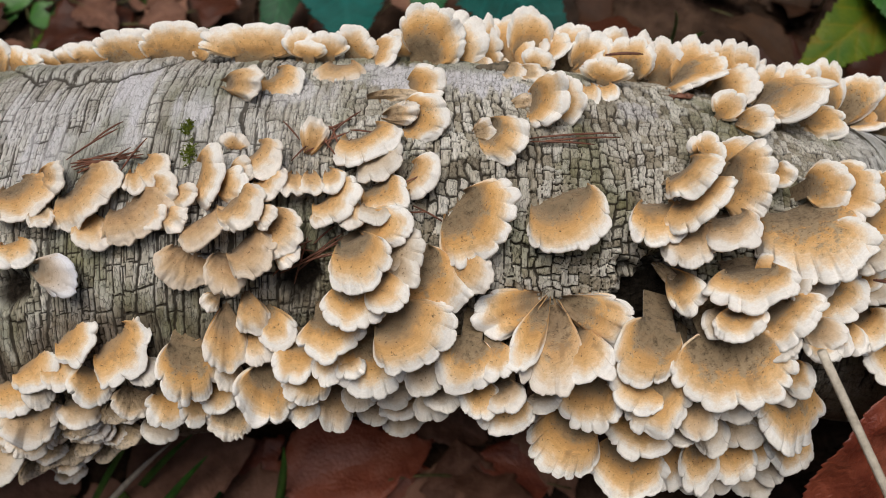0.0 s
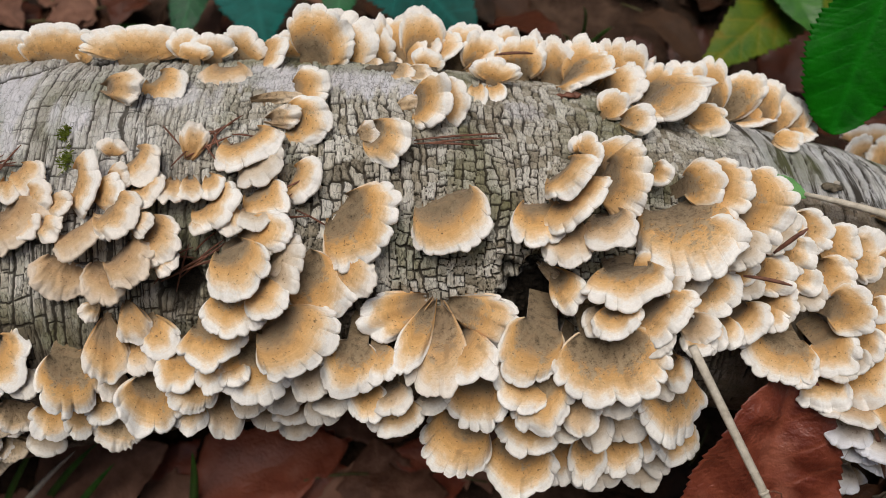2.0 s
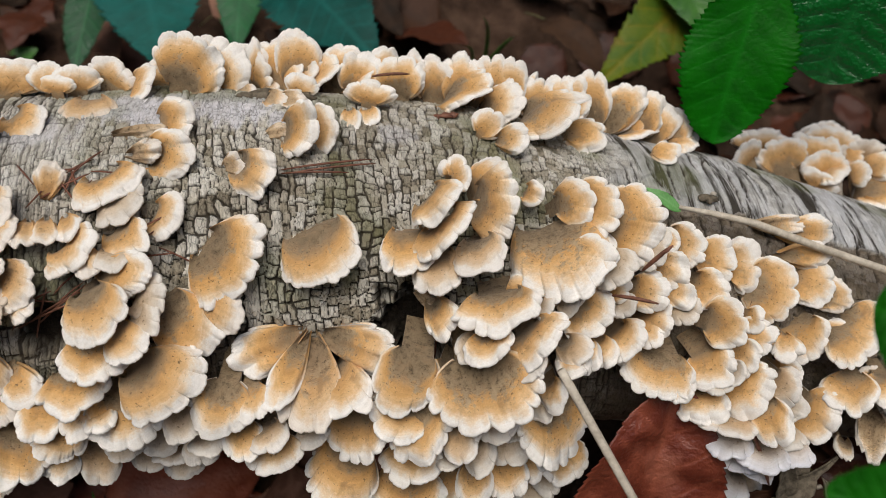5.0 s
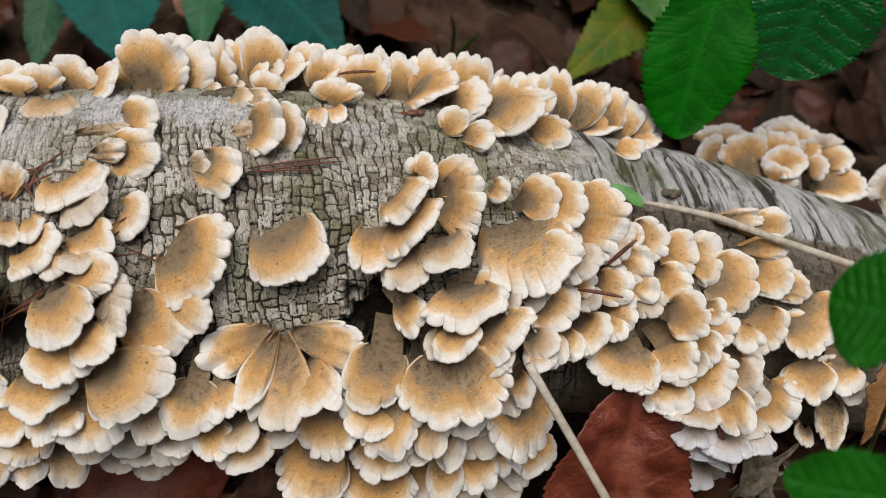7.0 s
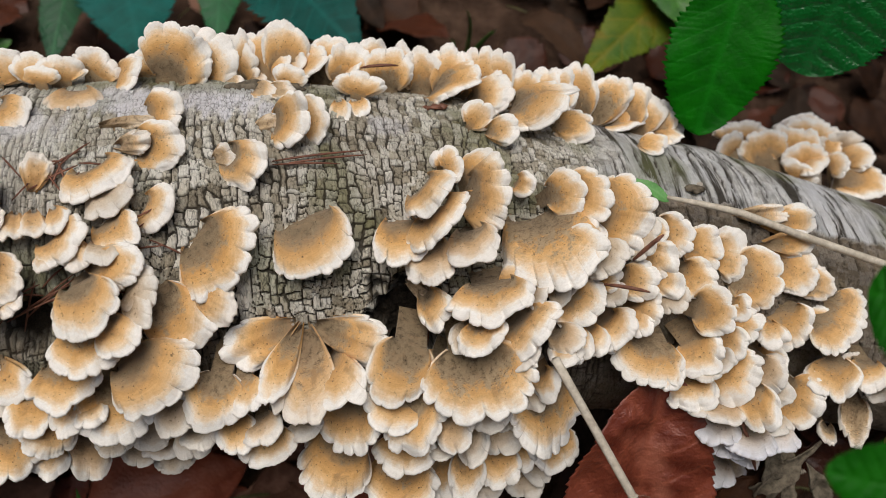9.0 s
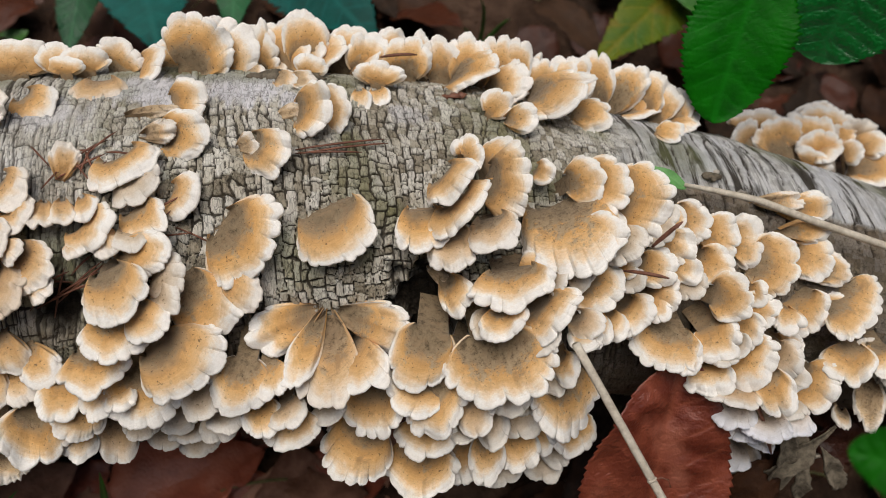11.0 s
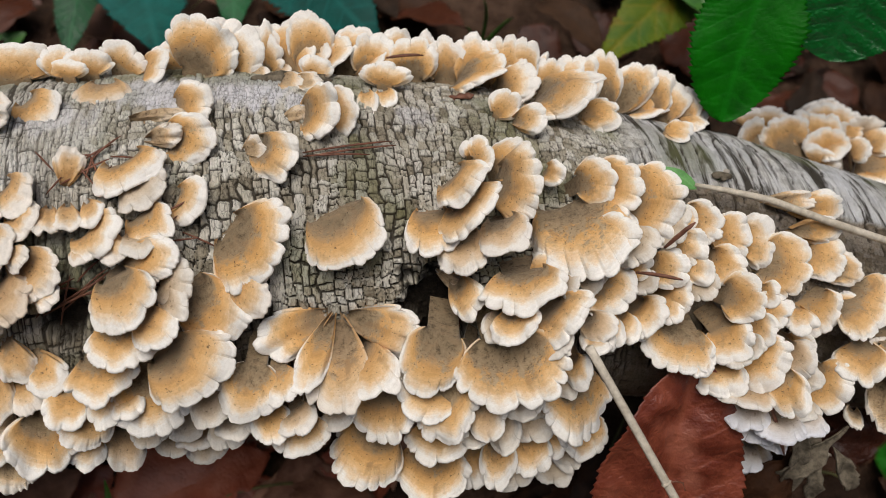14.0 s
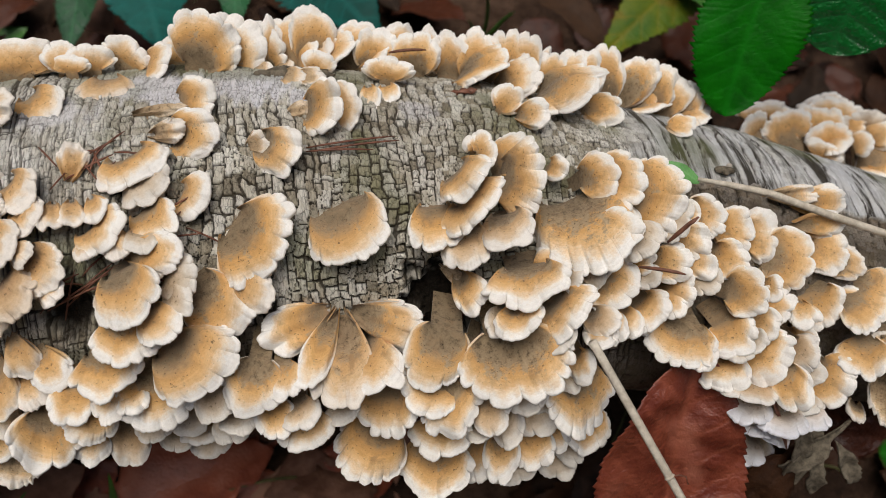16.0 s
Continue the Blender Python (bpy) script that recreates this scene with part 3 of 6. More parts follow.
def tier(thing, x, angle, heading, rise, length, width, lobes, tone, lift=0.0, bank=0):
    """One bracket: where it sits on the bark, the way it grows (0 towards the camera's side, 90 along +x), its size, lobes, tone, how far its shelf stands off the bark and how it leans."""
    rng = random.Random(round(x * 1e4) * 977 + round(angle * 10) * 13 + round(length * 1e4))
    if tone in (SHAGGY, AGED):
        lobes = max(2, round(0.6 * lobes))
    cols = int(min(200, 34 + lobes * 15))
    rr = np.array(ROWS_R)
    R = rr[:, None]
    shaggy, ruffled = tone in (SHAGGY, GREY, STALK), tone in (SHAGGY, AGED, GREY)
    single = lift < 0.0025 and 60 < angle < 125 and tone not in (STALK, GREY)
    fan, deep_set = tone is STALK or (length > 1.15 * width and angle < 110 and lift < 0.009), length > 0.95 * width
    spread = radians(rng.uniform(138, 150) if fan else rng.uniform(128, 142) if single else rng.uniform(112, 128))
    a = np.linspace(-spread, spread, cols)
    seed, skew = rng.uniform(0, 90), rng.uniform(-0.10, 0.10)
    # uneven lobes with a round front and a sharp notch between them
    cuts = np.cumsum([0.0] + [rng.uniform(0.55, 1.45) for _ in range(lobes)])
    cuts = (2 * cuts / cuts[-1] - 1) * spread
    which = np.clip(np.searchsorted(cuts, a, side="right") - 1, 0, lobes - 1)
    mid_a, half_a = 0.5 * (cuts[which] + cuts[which + 1]), 0.5 * (cuts[which + 1] - cuts[which])
    q = np.clip(abs(a - mid_a) / half_a, 0, 1)
    phase = np.pi * (which + 0.5 * (a - mid_a) / half_a + 0.5)
    notch = 1 - np.sqrt(np.clip(1 - q ** 2.6, 0, 1))
    deep = np.array([rng.uniform(0.4, 1.3) for _ in range(lobes + 1)])
    notch = notch * np.where(a > mid_a, deep[np.minimum(which + 1, lobes)], deep[which])
    each = np.array([rng.uniform(-0.5, 0.5) for _ in range(lobes)])[which] * (1 - q ** 3)
    size = 0.5 * (length + width)
    fine = abs(np.sin(2.6 * lobes * (a + 0.2 * np.sin(4 * a + seed)) + seed)) ** 0.6 - 0.6
    rad = 1.02 - rng.uniform(0.10, 0.16) * notch + 0.05 * each + 0.15 * (lumps(a * 1.6 + seed, a * 0 + 1, 5) - 0.5) + min(0.035, 0.0006 / size) * fine \
        + (0.10 if shaggy else 0.06 if ruffled else 0.03) * (lumps(a * 8 + seed, a * 0 + 3, 6) - 0.5)
    # plan: a half-round shelf on a broad foot, or a fan on a narrow one
    foot = rng.uniform(0.36, 0.60) if lift > 0.009 and tone not in (STALK, AGED, BLEACHED) else rng.uniform(0.14, 0.24) if fan else rng.uniform(0.30, 0.48) if single else rng.uniform(0.50, 0.66) if deep_set else rng.uniform(0.56, 0.82)
    vc = rng.uniform(0.56, 0.66) if fan else rng.uniform(0.36, 0.50)
    back = np.clip((abs(a) - np.pi / 2) / (spread - np.pi / 2), 0, 1)
    front = abs(a) <= np.pi / 2
    ou = np.where(front, np.sin(a), np.sign(a) * (1 - (1 - foot) * back ** (1.4 if fan else 2.0)))
    ov = np.where(front, vc + (1 - vc) * np.cos(a), vc * (1 - back))
    ox = 0.5 * width * ou * rad + skew * width * ov
    oy = length * (ov * (1 + (rad - 1) * smooth(0.0, 0.5, ov)))
    bx, by = 0.5 * width * foot * (0.92 * a / spread), 0 * a
    # the scallops fade inwards, so that the felt stays even
    even = 1.0 - (1 - R ** 5) * (1 - 1 / rad)
    px, py = bx + (ox * even - bx) * R ** 0.92, by + (oy * (1 + (even - 1) * smooth(0.0, 0.5, ov)) - by) * R
    lat = px / (0.5 * width)
    # relief: a low dome, growth rings, lobes that stand up singly with grooves between them, a lip that turns
    pz = rng.uniform(0.05, 0.15) * length * np.sin(np.pi * R * 0.95) + rng.uniform(-0.03, 0.07) * width * lat ** 2 + rng.uniform(-0.04, 0.10) * length * R ** 3
    pz = pz + rng.uniform(0.006, 0.014) * size * np.sin(6.28 * R * rng.uniform(2.4, 3.8) + 2.4 * (lumps(a * 1.5 + seed, a * 0, 12) - 0.5)) * R * (1 - 0.5 * R)
    pz = pz - 0.025 * notch * smooth(0.80, 1.0, R) * size + 0.04 * size * each * R ** 6
    pz = pz + 0.17 * size * (lumps(a * 1.7 + seed, a * 0 + 7, 14) - 0.5) * R ** 2.2 - rng.uniform(0.0, 0.06) * length * R ** 8
    pz = pz + (0.09 if ruffled or shaggy else 0.042) * size * (cloud(px * (420 if ruffled else 200) + seed, py * (420 if ruffled else 200), 16) - 0.5) - 0.06 * length * (1 - R) ** 4
    if ruffled:
        pz = pz + 0.012 * size * np.sin(3.1 * lobes * a + 3 * lumps(a * 2 + seed, a * 0, 19)) * R ** 9
    thick = 0.0030 * (1 - R) ** 1.3 + rng.uniform(0.0014, 0.0022)
    th = thick[-1, 0]
    h, e = radians(heading), radians(rise)
    g = Vector((math.sin(h) * math.cos(e), -math.cos(h) * math.cos(e), math.sin(e)))
    base = on_log(x, angle, lift + 0.0008)
    yc, zc, _ = log_axis(x)
    out = Vector((0, base.y - yc, base.z - zc)).normalized()
    up = Vector((0, 0, 0.55)) + 0.45 * out if angle < 95 or g.y < 0.25 else Vector((0, -0.3, 1))
    up = (up - g * up.dot(g)).normalized()
    up = Matrix.Rotation(radians(bank), 3, g) @ up
    side = g.cross(up)
    m = Matrix(((side.x, g.x, up.x, base.x), (side.y, g.y, up.y, base.y), (side.z, g.z, up.z, base.z), (0, 0, 0, 1)))
    if not thing:
        thing = tagged(new("bracket_fungus"), WORDS[tone], "fungus", "bracket fungi on the log")
        thing.matrix_basis = m
    # the foot runs back and down into the bark
    M = np.array(m)
    grown = np.stack([bx * 0.94, by - 0.10 * length - 0.35 * lift, 0 * a - 0.0006, 0 * a + 1], -1) @ M.T
    U = grown[:, 0] - 0.1
    ly, lz, lr = 0.215 - 0.1043 * U - 0.3019 * U * U, 0.2018 - 0.0009 * U - 0.2752 * U * U, 0.0909 - 0.0757 * U - 0.0030
    dy, dz = grown[:, 1] - ly, grown[:, 2] - lz
    k = np.minimum(1.0, lr / np.hypot(dy, dz))
    grown[:, 1], grown[:, 2] = ly + dy * k, lz + dz * k
    root = (grown @ np.linalg.inv(M).T)[:, :3]
    top = np.stack([px, py, pz], -1)
    bend = 0.45 * root + 0.55 * top[0] + np.array([0, 0, -0.12 * lift])
    rim = []
    for w in (30, 62, 92, 118):
        c, s = math.sin(radians(w)) * th * 0.62, (1 - math.cos(radians(w))) * th * 0.5
        rim.append(np.stack([ox + np.sin(a) * c, oy + np.cos(a) * c, pz[-1] - s], -1))
    top = np.concatenate([root[None], bend[None], top, np.array(rim)])
    n = len(top)
    band = min(max(length / 0.019, 0.75), 1.45)
    zone = np.concatenate([np.zeros((2, cols)), np.repeat(np.maximum(1 - (1 - R) * band, 0), cols, 1), np.full((4, cols), 1.06)])
    inner = smooth(0.0, 0.5, zone) * smooth(1.06, 0.92, zone)
    zone = zone + (0.16 * (lumps(a * 1.7 + seed, a * 0 + 9, 18) - 0.5) - 0.07 * notch * smooth(0.70, 0.95, zone)) * inner
    # the pale rim thins out along the sides
    zone = zone * (1 - (0.62 if fan else 0.25) * back ** 0.6)
    RR = np.concatenate([[[0.0], [0.0]], R, [[1.0]] * 4])
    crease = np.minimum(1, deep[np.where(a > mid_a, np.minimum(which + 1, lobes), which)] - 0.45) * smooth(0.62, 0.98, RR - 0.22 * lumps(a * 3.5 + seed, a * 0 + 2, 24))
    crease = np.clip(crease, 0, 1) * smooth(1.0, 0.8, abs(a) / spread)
    polar = np.stack(np.broadcast_arrays(np.repeat(a[None], n, 0) * width * 0.6, zone * length, seed), -1)
    low = np.concatenate([root[None] - np.array([0, 0, 0.002]), np.stack([px, py, pz - thick], -1)[[1, 4, 8]], np.array(rim[-1])[None]])
    low = low[:, np.r_[0:cols - 1:2, cols - 1]]
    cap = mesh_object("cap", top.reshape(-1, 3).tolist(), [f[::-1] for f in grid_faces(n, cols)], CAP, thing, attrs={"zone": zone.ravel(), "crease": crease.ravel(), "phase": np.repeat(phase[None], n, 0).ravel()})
    pa = cap.data.attributes.new("polar", "FLOAT_VECTOR", "POINT")
    pa.data.foreach_set("vector", polar.astype(np.float32).ravel())
    cap.color = (tone[0] + rng.uniform(-0.08, 0.14), tone[1] + rng.uniform(0, 0.10), tone[2], tone[3])
    pores = mesh_object("pore_surface", low.reshape(-1, 3).tolist(), grid_faces(len(low), low.shape[1]), PORE, thing, "cream porous underside")
    cap.matrix_basis = pores.matrix_basis = thing.matrix_basis.inverted() @ m
    return thing


def shelf(*row):
    """A bracket that grows by itself."""
    return tier(None, *row)


def clump(*rows):
    """Small crowded shelves grown together."""
    thing = tagged(new("fungus_clump"), "crowded clump of small weathered grey-brown bracket fungi", "fungus", "clumps of small brackets")
    thing.matrix_basis = Matrix.Translation(on_log(rows[0][0], rows[0][1]))
    for row in rows:
        tier(thing, *row)


# the shelves: place along and round the log, heading, rise, length, width, lobes, tone, height off the bark
shelf(-0.2384, 134.8, 166, 41, 0.0117, 0.0340, 8, TAN, 0.0000, -12)
shelf(-0.2500, 134.5, 166, 40, 0.0172, 0.0114, 3, FELTED, 0.0000, 12)
shelf(-0.2227, 135.4, 178, 39, 0.0077, 0.0203, 5, TAN, 0.0000, 12)
shelf(-0.2068, 135.9, 175, 40, 0.0091, 0.0185, 4, GREY_BASE, 0.0000, 12)
shelf(-0.1957, 136.3, 175, 39, 0.0090, 0.0232, 5, TAN, 0.0000, 12)
shelf(-0.1649, 127.6, 174, 40, 0.0157, 0.0396, 9, FELTED, 0.0000, 12)
shelf(-0.1415, 125.9, 175, 41, 0.0181, 0.0376, 8, TAN, 0.0000, 12)
shelf(-0.1258, 127.3, 177, 38, 0.0065, 0.0140, 3, FELTED, 0.0000, 12)
shelf(-0.0976, 121.4, 180, 40, 0.0158, 0.0562, 12, GREY_BASE, 0.0020, 12)
shelf(-0.0696, 121.4, 178, 39, 0.0077, 0.0193, 4, TAN, 0.0020, -12)
shelf(-0.0733, 123.0, 179, 40, 0.0131, 0.0165, 4, GREY_BASE, 0.0020, 10)
shelf(-0.0612, 123.3, 178, 39, 0.0114, 0.0226, 5, TAN, 0.0020, 9)
shelf(0.1350, 109.0, 124, 39, 0.0132, 0.0137, 3, TAN, 0.0020, 1)
shelf(0.1429, 106.6, 65, 37, 0.0182, 0.0140, 3, GREY_BASE, 0.0020, 38)
shelf(0.1811, 116.0, 83, 8, 0.0200, 0.0198, 4, TAN, 0.0020, 12)
shelf(0.1507, 85.3, 33, 38, 0.0122, 0.0109, 2, TAN, 0.0075, 38)
shelf(-0.1070, 106.4, 65, 31, 0.0257, 0.0157, 3, AGED, 0.0007, 38)
shelf(-0.0846, 110.4, 40, 8, 0.0204, 0.0245, 5, TAN, 0.0013, 12)
shelf(-0.0513, 117.7, 5, 8, 0.0158, 0.0231, 5, DUSTY, 0.0015, -2)
shelf(-0.0171, 106.2, 75, 30, 0.0203, 0.0207, 5, TAN, 0.0000, 38)
shelf(-0.0364, 101.1, 97, 5, 0.0220, 0.0056, 2, STALK, 0.0000, 12)
shelf(-0.0277, 94.4, 76, 28, 0.0196, 0.0089, 2, GREY, 0.0000, 38)
shelf(-0.0192, 94.6, 64, 18, 0.0241, 0.0239, 5, GREY_BASE, 0.0000, 36)
shelf(0.0206, 91.8, 38, 20, 0.0246, 0.0225, 5, GREY_BASE, 0.0001, 32)
shelf(0.0142, 90.0, 83, 37, 0.0109, 0.0094, 2, GREY, 0.0000, 38)
shelf(0.0409, 102.4, 56, 38, 0.0223, 0.0251, 6, GREY_BASE, 0.0020, 38)
shelf(0.0323, 101.3, 103, 8, 0.0122, 0.0065, 2, STALK, 0.0000, 38)
shelf(0.0549, 103.2, 68, 38, 0.0154, 0.0224, 5, TAN, 0.0020, 38)
shelf(0.0823, 121.0, 170, 40, 0.0102, 0.0243, 5, TAN, 0.0020, -8)
shelf(0.0723, 115.4, 2, 8, 0.0142, 0.0104, 2, TAN, 0.0020, 12)
shelf(0.0811, 117.0, 7, 8, 0.0110, 0.0106, 2, TAN, 0.0020, 12)
shelf(-0.0620, 82.3, 158, 37, 0.0163, 0.0117, 3, AGED, 0.0009, 21)
shelf(-0.0372, 88.2, 19, 22, 0.0215, 0.0323, 7, TAN, 0.0012, 10)
shelf(-0.0317, 82.9, 25, 21, 0.0193, 0.0234, 5, PALE, 0.0010, 14)
shelf(-0.0522, 77.4, 26, 25, 0.0171, 0.0105, 2, TAN, 0.0030, 9)
shelf(-0.0676, 77.1, 8, 23, 0.0170, 0.0094, 2, AGED, 0.0025, -9)
shelf(-0.0600, 77.0, 10, 25, 0.0167, 0.0104, 2, AGED, 0.0026, -7)
shelf(-0.0521, 70.7, 36, 21, 0.0182, 0.0244, 5, TAN, 0.0045, 12)
shelf(-0.0558, 67.8, 12, 26, 0.0144, 0.0074, 2, AGED, 0.0030, -6)
shelf(-0.0306, 73.9, 29, 13, 0.0217, 0.0220, 5, GREY_BASE, 0.0029, 11)
shelf(-0.0306, 68.2, 10, 27, 0.0156, 0.0152, 3, PALE, 0.0067, -1)
shelf(-0.0155, 77.3, 50, 16, 0.0156, 0.0214, 5, GREY_BASE, 0.0000, 22)
shelf(-0.0434, 69.4, 15, 17, 0.0181, 0.0104, 2, AGED, 0.0053, -1)
shelf(0.0061, 68.8, 47, 3, 0.0291, 0.0431, 10, GREY_BASE, 0.0021, 17)
shelf(0.0524, 72.3, 14, -2, 0.0284, 0.0345, 8, TAN, 0.0041, 15)
shelf(0.0010, 57.5, 51, 4, 0.0249, 0.0231, 5, AGED, 0.0025, 12)
shelf(-0.0124, 55.4, 40, -10, 0.0307, 0.0286, 6, GREY_BASE, 0.0042, 7)
shelf(-0.0232, 43.5, 44, 1, 0.0278, 0.0369, 8, TAN, 0.0174, 0)
shelf(-0.0331, 36.0, 6, -13, 0.0238, 0.0320, 7, GREY_BASE, 0.0101, -11)
shelf(-0.0381, 63.7, 67, 20, 0.0256, 0.0187, 4, TAN, 0.0068, 18)
shelf(-0.0393, 59.9, 25, 9, 0.0247, 0.0270, 6, GREY_BASE, 0.0176, 2)
shelf(-0.0235, 57.8, 53, 28, 0.0179, 0.0202, 4, PALE, 0.0075, 15)
shelf(-0.0208, 54.2, 40, 32, 0.0170, 0.0131, 3, PALE, 0.0126, 11)
shelf(-0.0283, 52.3, 27, 18, 0.0202, 0.0171, 4, TAN, 0.0180, 1)
shelf(-0.0398, 51.0, 10, 1, 0.0222, 0.0269, 6, GREY_BASE, 0.0161, -6)
shelf(-0.0510, 43.5, 16, -1, 0.0200, 0.0273, 6, GREY_BASE, 0.0140, -8)
shelf(-0.0661, 36.0, 0, -1, 0.0169, 0.0170, 4, GREY_BASE, 0.0119, -15)
shelf(-0.0520, 34.3, 14, 10, 0.0162, 0.0134, 3, TAN, 0.0144, -11)
shelf(-0.0434, 33.4, 14, 27, 0.0151, 0.0119, 3, TAN, 0.0146, -12)
shelf(-0.0591, 29.8, -11, -6, 0.0174, 0.0202, 4, TAN, 0.0124, -16)
shelf(-0.0817, 30.3, 3, -13, 0.0255, 0.0283, 6, GREY_BASE, 0.0107, -35)
shelf(-0.0653, 20.6, -5, 6, 0.0143, 0.0142, 3, TAN, 0.0118, -14)
shelf(-0.0528, 18.2, 2, -13, 0.0169, 0.0193, 4, FADED, 0.0074, -27)
shelf(-0.0390, 19.7, 2, -2, 0.0128, 0.0166, 4, PALE, 0.0060, -9)
shelf(-0.0254, 20.9, 1, -13, 0.0145, 0.0184, 4, PALE, 0.0048, -10)
shelf(-0.0355, 6.3, 2, 1, 0.0108, 0.0153, 3, PALE, 0.0023, -9)
shelf(-0.0202, 10.4, 1, 2, 0.0113, 0.0178, 4, FADED, 0.0039, -5)
shelf(-0.0202, -0.6, -3, -14, 0.0129, 0.0198, 4, PALE, 0.0031, -1)
shelf(-0.0065, 18.7, 16, -0, 0.0144, 0.0165, 4, PALE, 0.0101, -5)
shelf(-0.0113, 30.8, 15, 3, 0.0170, 0.0157, 3, PALE, 0.0144, -4)
shelf(0.0128, 37.3, -14, -13, 0.0245, 0.0279, 6, GREY_BASE, 0.0161, 4)
shelf(0.0221, 36.1, 1, 11, 0.0170, 0.0183, 4, GREY_BASE, 0.0173, 5)
shelf(0.0461, 44.5, -65, 5, 0.0337, 0.0214, 5, TAN, 0.0000, -4)
shelf(0.0477, 43.9, -25, 8, 0.0389, 0.0134, 3, GREY_BASE, 0.0000, 6)
shelf(0.0503, 43.3, -10, 0, 0.0432, 0.0280, 6, BLEACHED, 0.0000, 9)
shelf(0.0590, 35.3, 13, 27, 0.0379, 0.0241, 5, TAN, 0.0000, 13)
shelf(0.0534, 44.0, 62, 7, 0.0364, 0.0209, 5, GREY_BASE, 0.0000, 9)
shelf(0.0158, 25.1, 7, 8, 0.0168, 0.0164, 4, TAN, 0.0182, 2)
shelf(0.0274, 25.4, 8, 23, 0.0162, 0.0158, 4, FADED, 0.0188, 4)
shelf(0.0292, 20.7, -2, 3, 0.0168, 0.0264, 6, TAN, 0.0190, 8)
shelf(0.0465, 20.2, -0, 37, 0.0126, 0.0161, 4, PALE, 0.0169, 14)
shelf(0.0003, 21.1, 6, 30, 0.0149, 0.0151, 3, PALE, 0.0140, -3)
shelf(0.1045, 53.5, 16, 24, 0.0259, 0.0157, 3, GREY_BASE, 0.0000, 29)
shelf(0.0974, 55.4, 51, -13, 0.0141, 0.0052, 2, STALK, 0.0000, 6)
shelf(0.1313, 57.5, -12, 17, 0.0216, 0.0373, 8, GREY_BASE, 0.0208, 26)
shelf(0.1375, 56.2, 108, 37, 0.0117, 0.0166, 4, TAN, 0.0179, -28)
shelf(0.1494, 55.9, 16, 38, 0.0116, 0.0113, 3, PALE, 0.0221, 38)
shelf(0.1599, 56.3, 150, 35, 0.0083, 0.0094, 2, TAN, 0.0206, -18)
shelf(0.1633, 57.9, 35, 38, 0.0081, 0.0131, 3, PALE, 0.0184, 36)
shelf(0.1270, 49.3, -10, 25, 0.0199, 0.0218, 5, GREY_BASE, 0.0249, 32)
shelf(0.1240, 47.2, -28, 25, 0.0181, 0.0142, 3, PALE, 0.0170, 21)
shelf(0.1420, 50.1, 9, 20, 0.0208, 0.0360, 8, GREY_BASE, 0.0251, 37)
shelf(0.1423, 44.5, 5, 38, 0.0163, 0.0190, 4, PALE, 0.0262, 38)
shelf(0.1637, 43.7, -18, 38, 0.0177, 0.0135, 3, TAN, 0.0230, 38)
shelf(0.1197, 43.8, 8, -14, 0.0326, 0.0472, 10, FELTED, 0.0265, 19)
shelf(0.1092, 36.3, -45, 17, 0.0186, 0.0151, 3, FELTED, 0.0110, 12)
shelf(0.0941, 31.8, 1, -14, 0.0262, 0.0259, 6, GREY_BASE, 0.0269, 15)
shelf(0.0925, 30.7, -42, 18, 0.0222, 0.0267, 6, FELTED, 0.0220, 16)
shelf(0.0675, 25.4, -6, -13, 0.0207, 0.0317, 7, TAN, 0.0187, 32)
shelf(0.0906, 18.2, -7, 3, 0.0191, 0.0274, 6, TAN, 0.0253, 25)
shelf(0.1114, 27.2, 6, 10, 0.0198, 0.0191, 4, FADED, 0.0269, 27)
shelf(0.1088, 17.8, -14, 37, 0.0190, 0.0120, 3, PALE, 0.0269, 38)
shelf(0.1018, 15.4, -17, 37, 0.0165, 0.0096, 2, PALE, 0.0271, 38)
shelf(0.1311, 28.2, -10, 29, 0.0179, 0.0200, 4, PALE, 0.0238, 38)
shelf(0.1425, 23.9, -1, 20, 0.0159, 0.0154, 3, PALE, 0.0181, 35)
shelf(0.1344, 21.7, 6, 0, 0.0185, 0.0246, 5, PALE, 0.0221, 38)
shelf(0.1210, 19.8, -3, 21, 0.0188, 0.0144, 3, PALE, 0.0265, 32)
shelf(0.1523, 29.1, 18, -13, 0.0289, 0.0403, 9, GREY_BASE, 0.0192, -32)
shelf(0.1599, 13.2, 9, -13, 0.0197, 0.0325, 7, GREY_BASE, 0.0215, -31)
shelf(0.0661, 11.1, -35, 2, 0.0331, 0.0345, 8, TAN, 0.0143, 23)
shelf(0.0902, 5.4, -17, 2, 0.0294, 0.0378, 8, TAN, 0.0242, 31)
shelf(0.1097, 4.4, -5, -9, 0.0190, 0.0249, 6, TAN, 0.0258, 38)
shelf(0.1214, 12.4, -8, -13, 0.0227, 0.0161, 4, TAN, 0.0292, 20)
shelf(0.1346, 13.7, -5, -14, 0.0216, 0.0220, 5, TAN, 0.0269, 21)
shelf(0.1430, 15.2, 18, -8, 0.0199, 0.0165, 4, TAN, 0.0220, 13)
shelf(0.1249, 6.0, -4, -14, 0.0208, 0.0291, 6, PALE, 0.0291, 19)
shelf(0.1524, 2.7, -1, -13, 0.0212, 0.0220, 5, PALE, 0.0252, 21)
shelf(0.1562, 5.8, 7, 5, 0.0182, 0.0161, 4, PALE, 0.0241, 38)
shelf(0.1540, 35.6, 4, 30, 0.0176, 0.0138, 3, TAN, 0.0225, 38)
shelf(0.1506, 31.0, 1, 35, 0.0166, 0.0126, 3, PALE, 0.0198, 38)
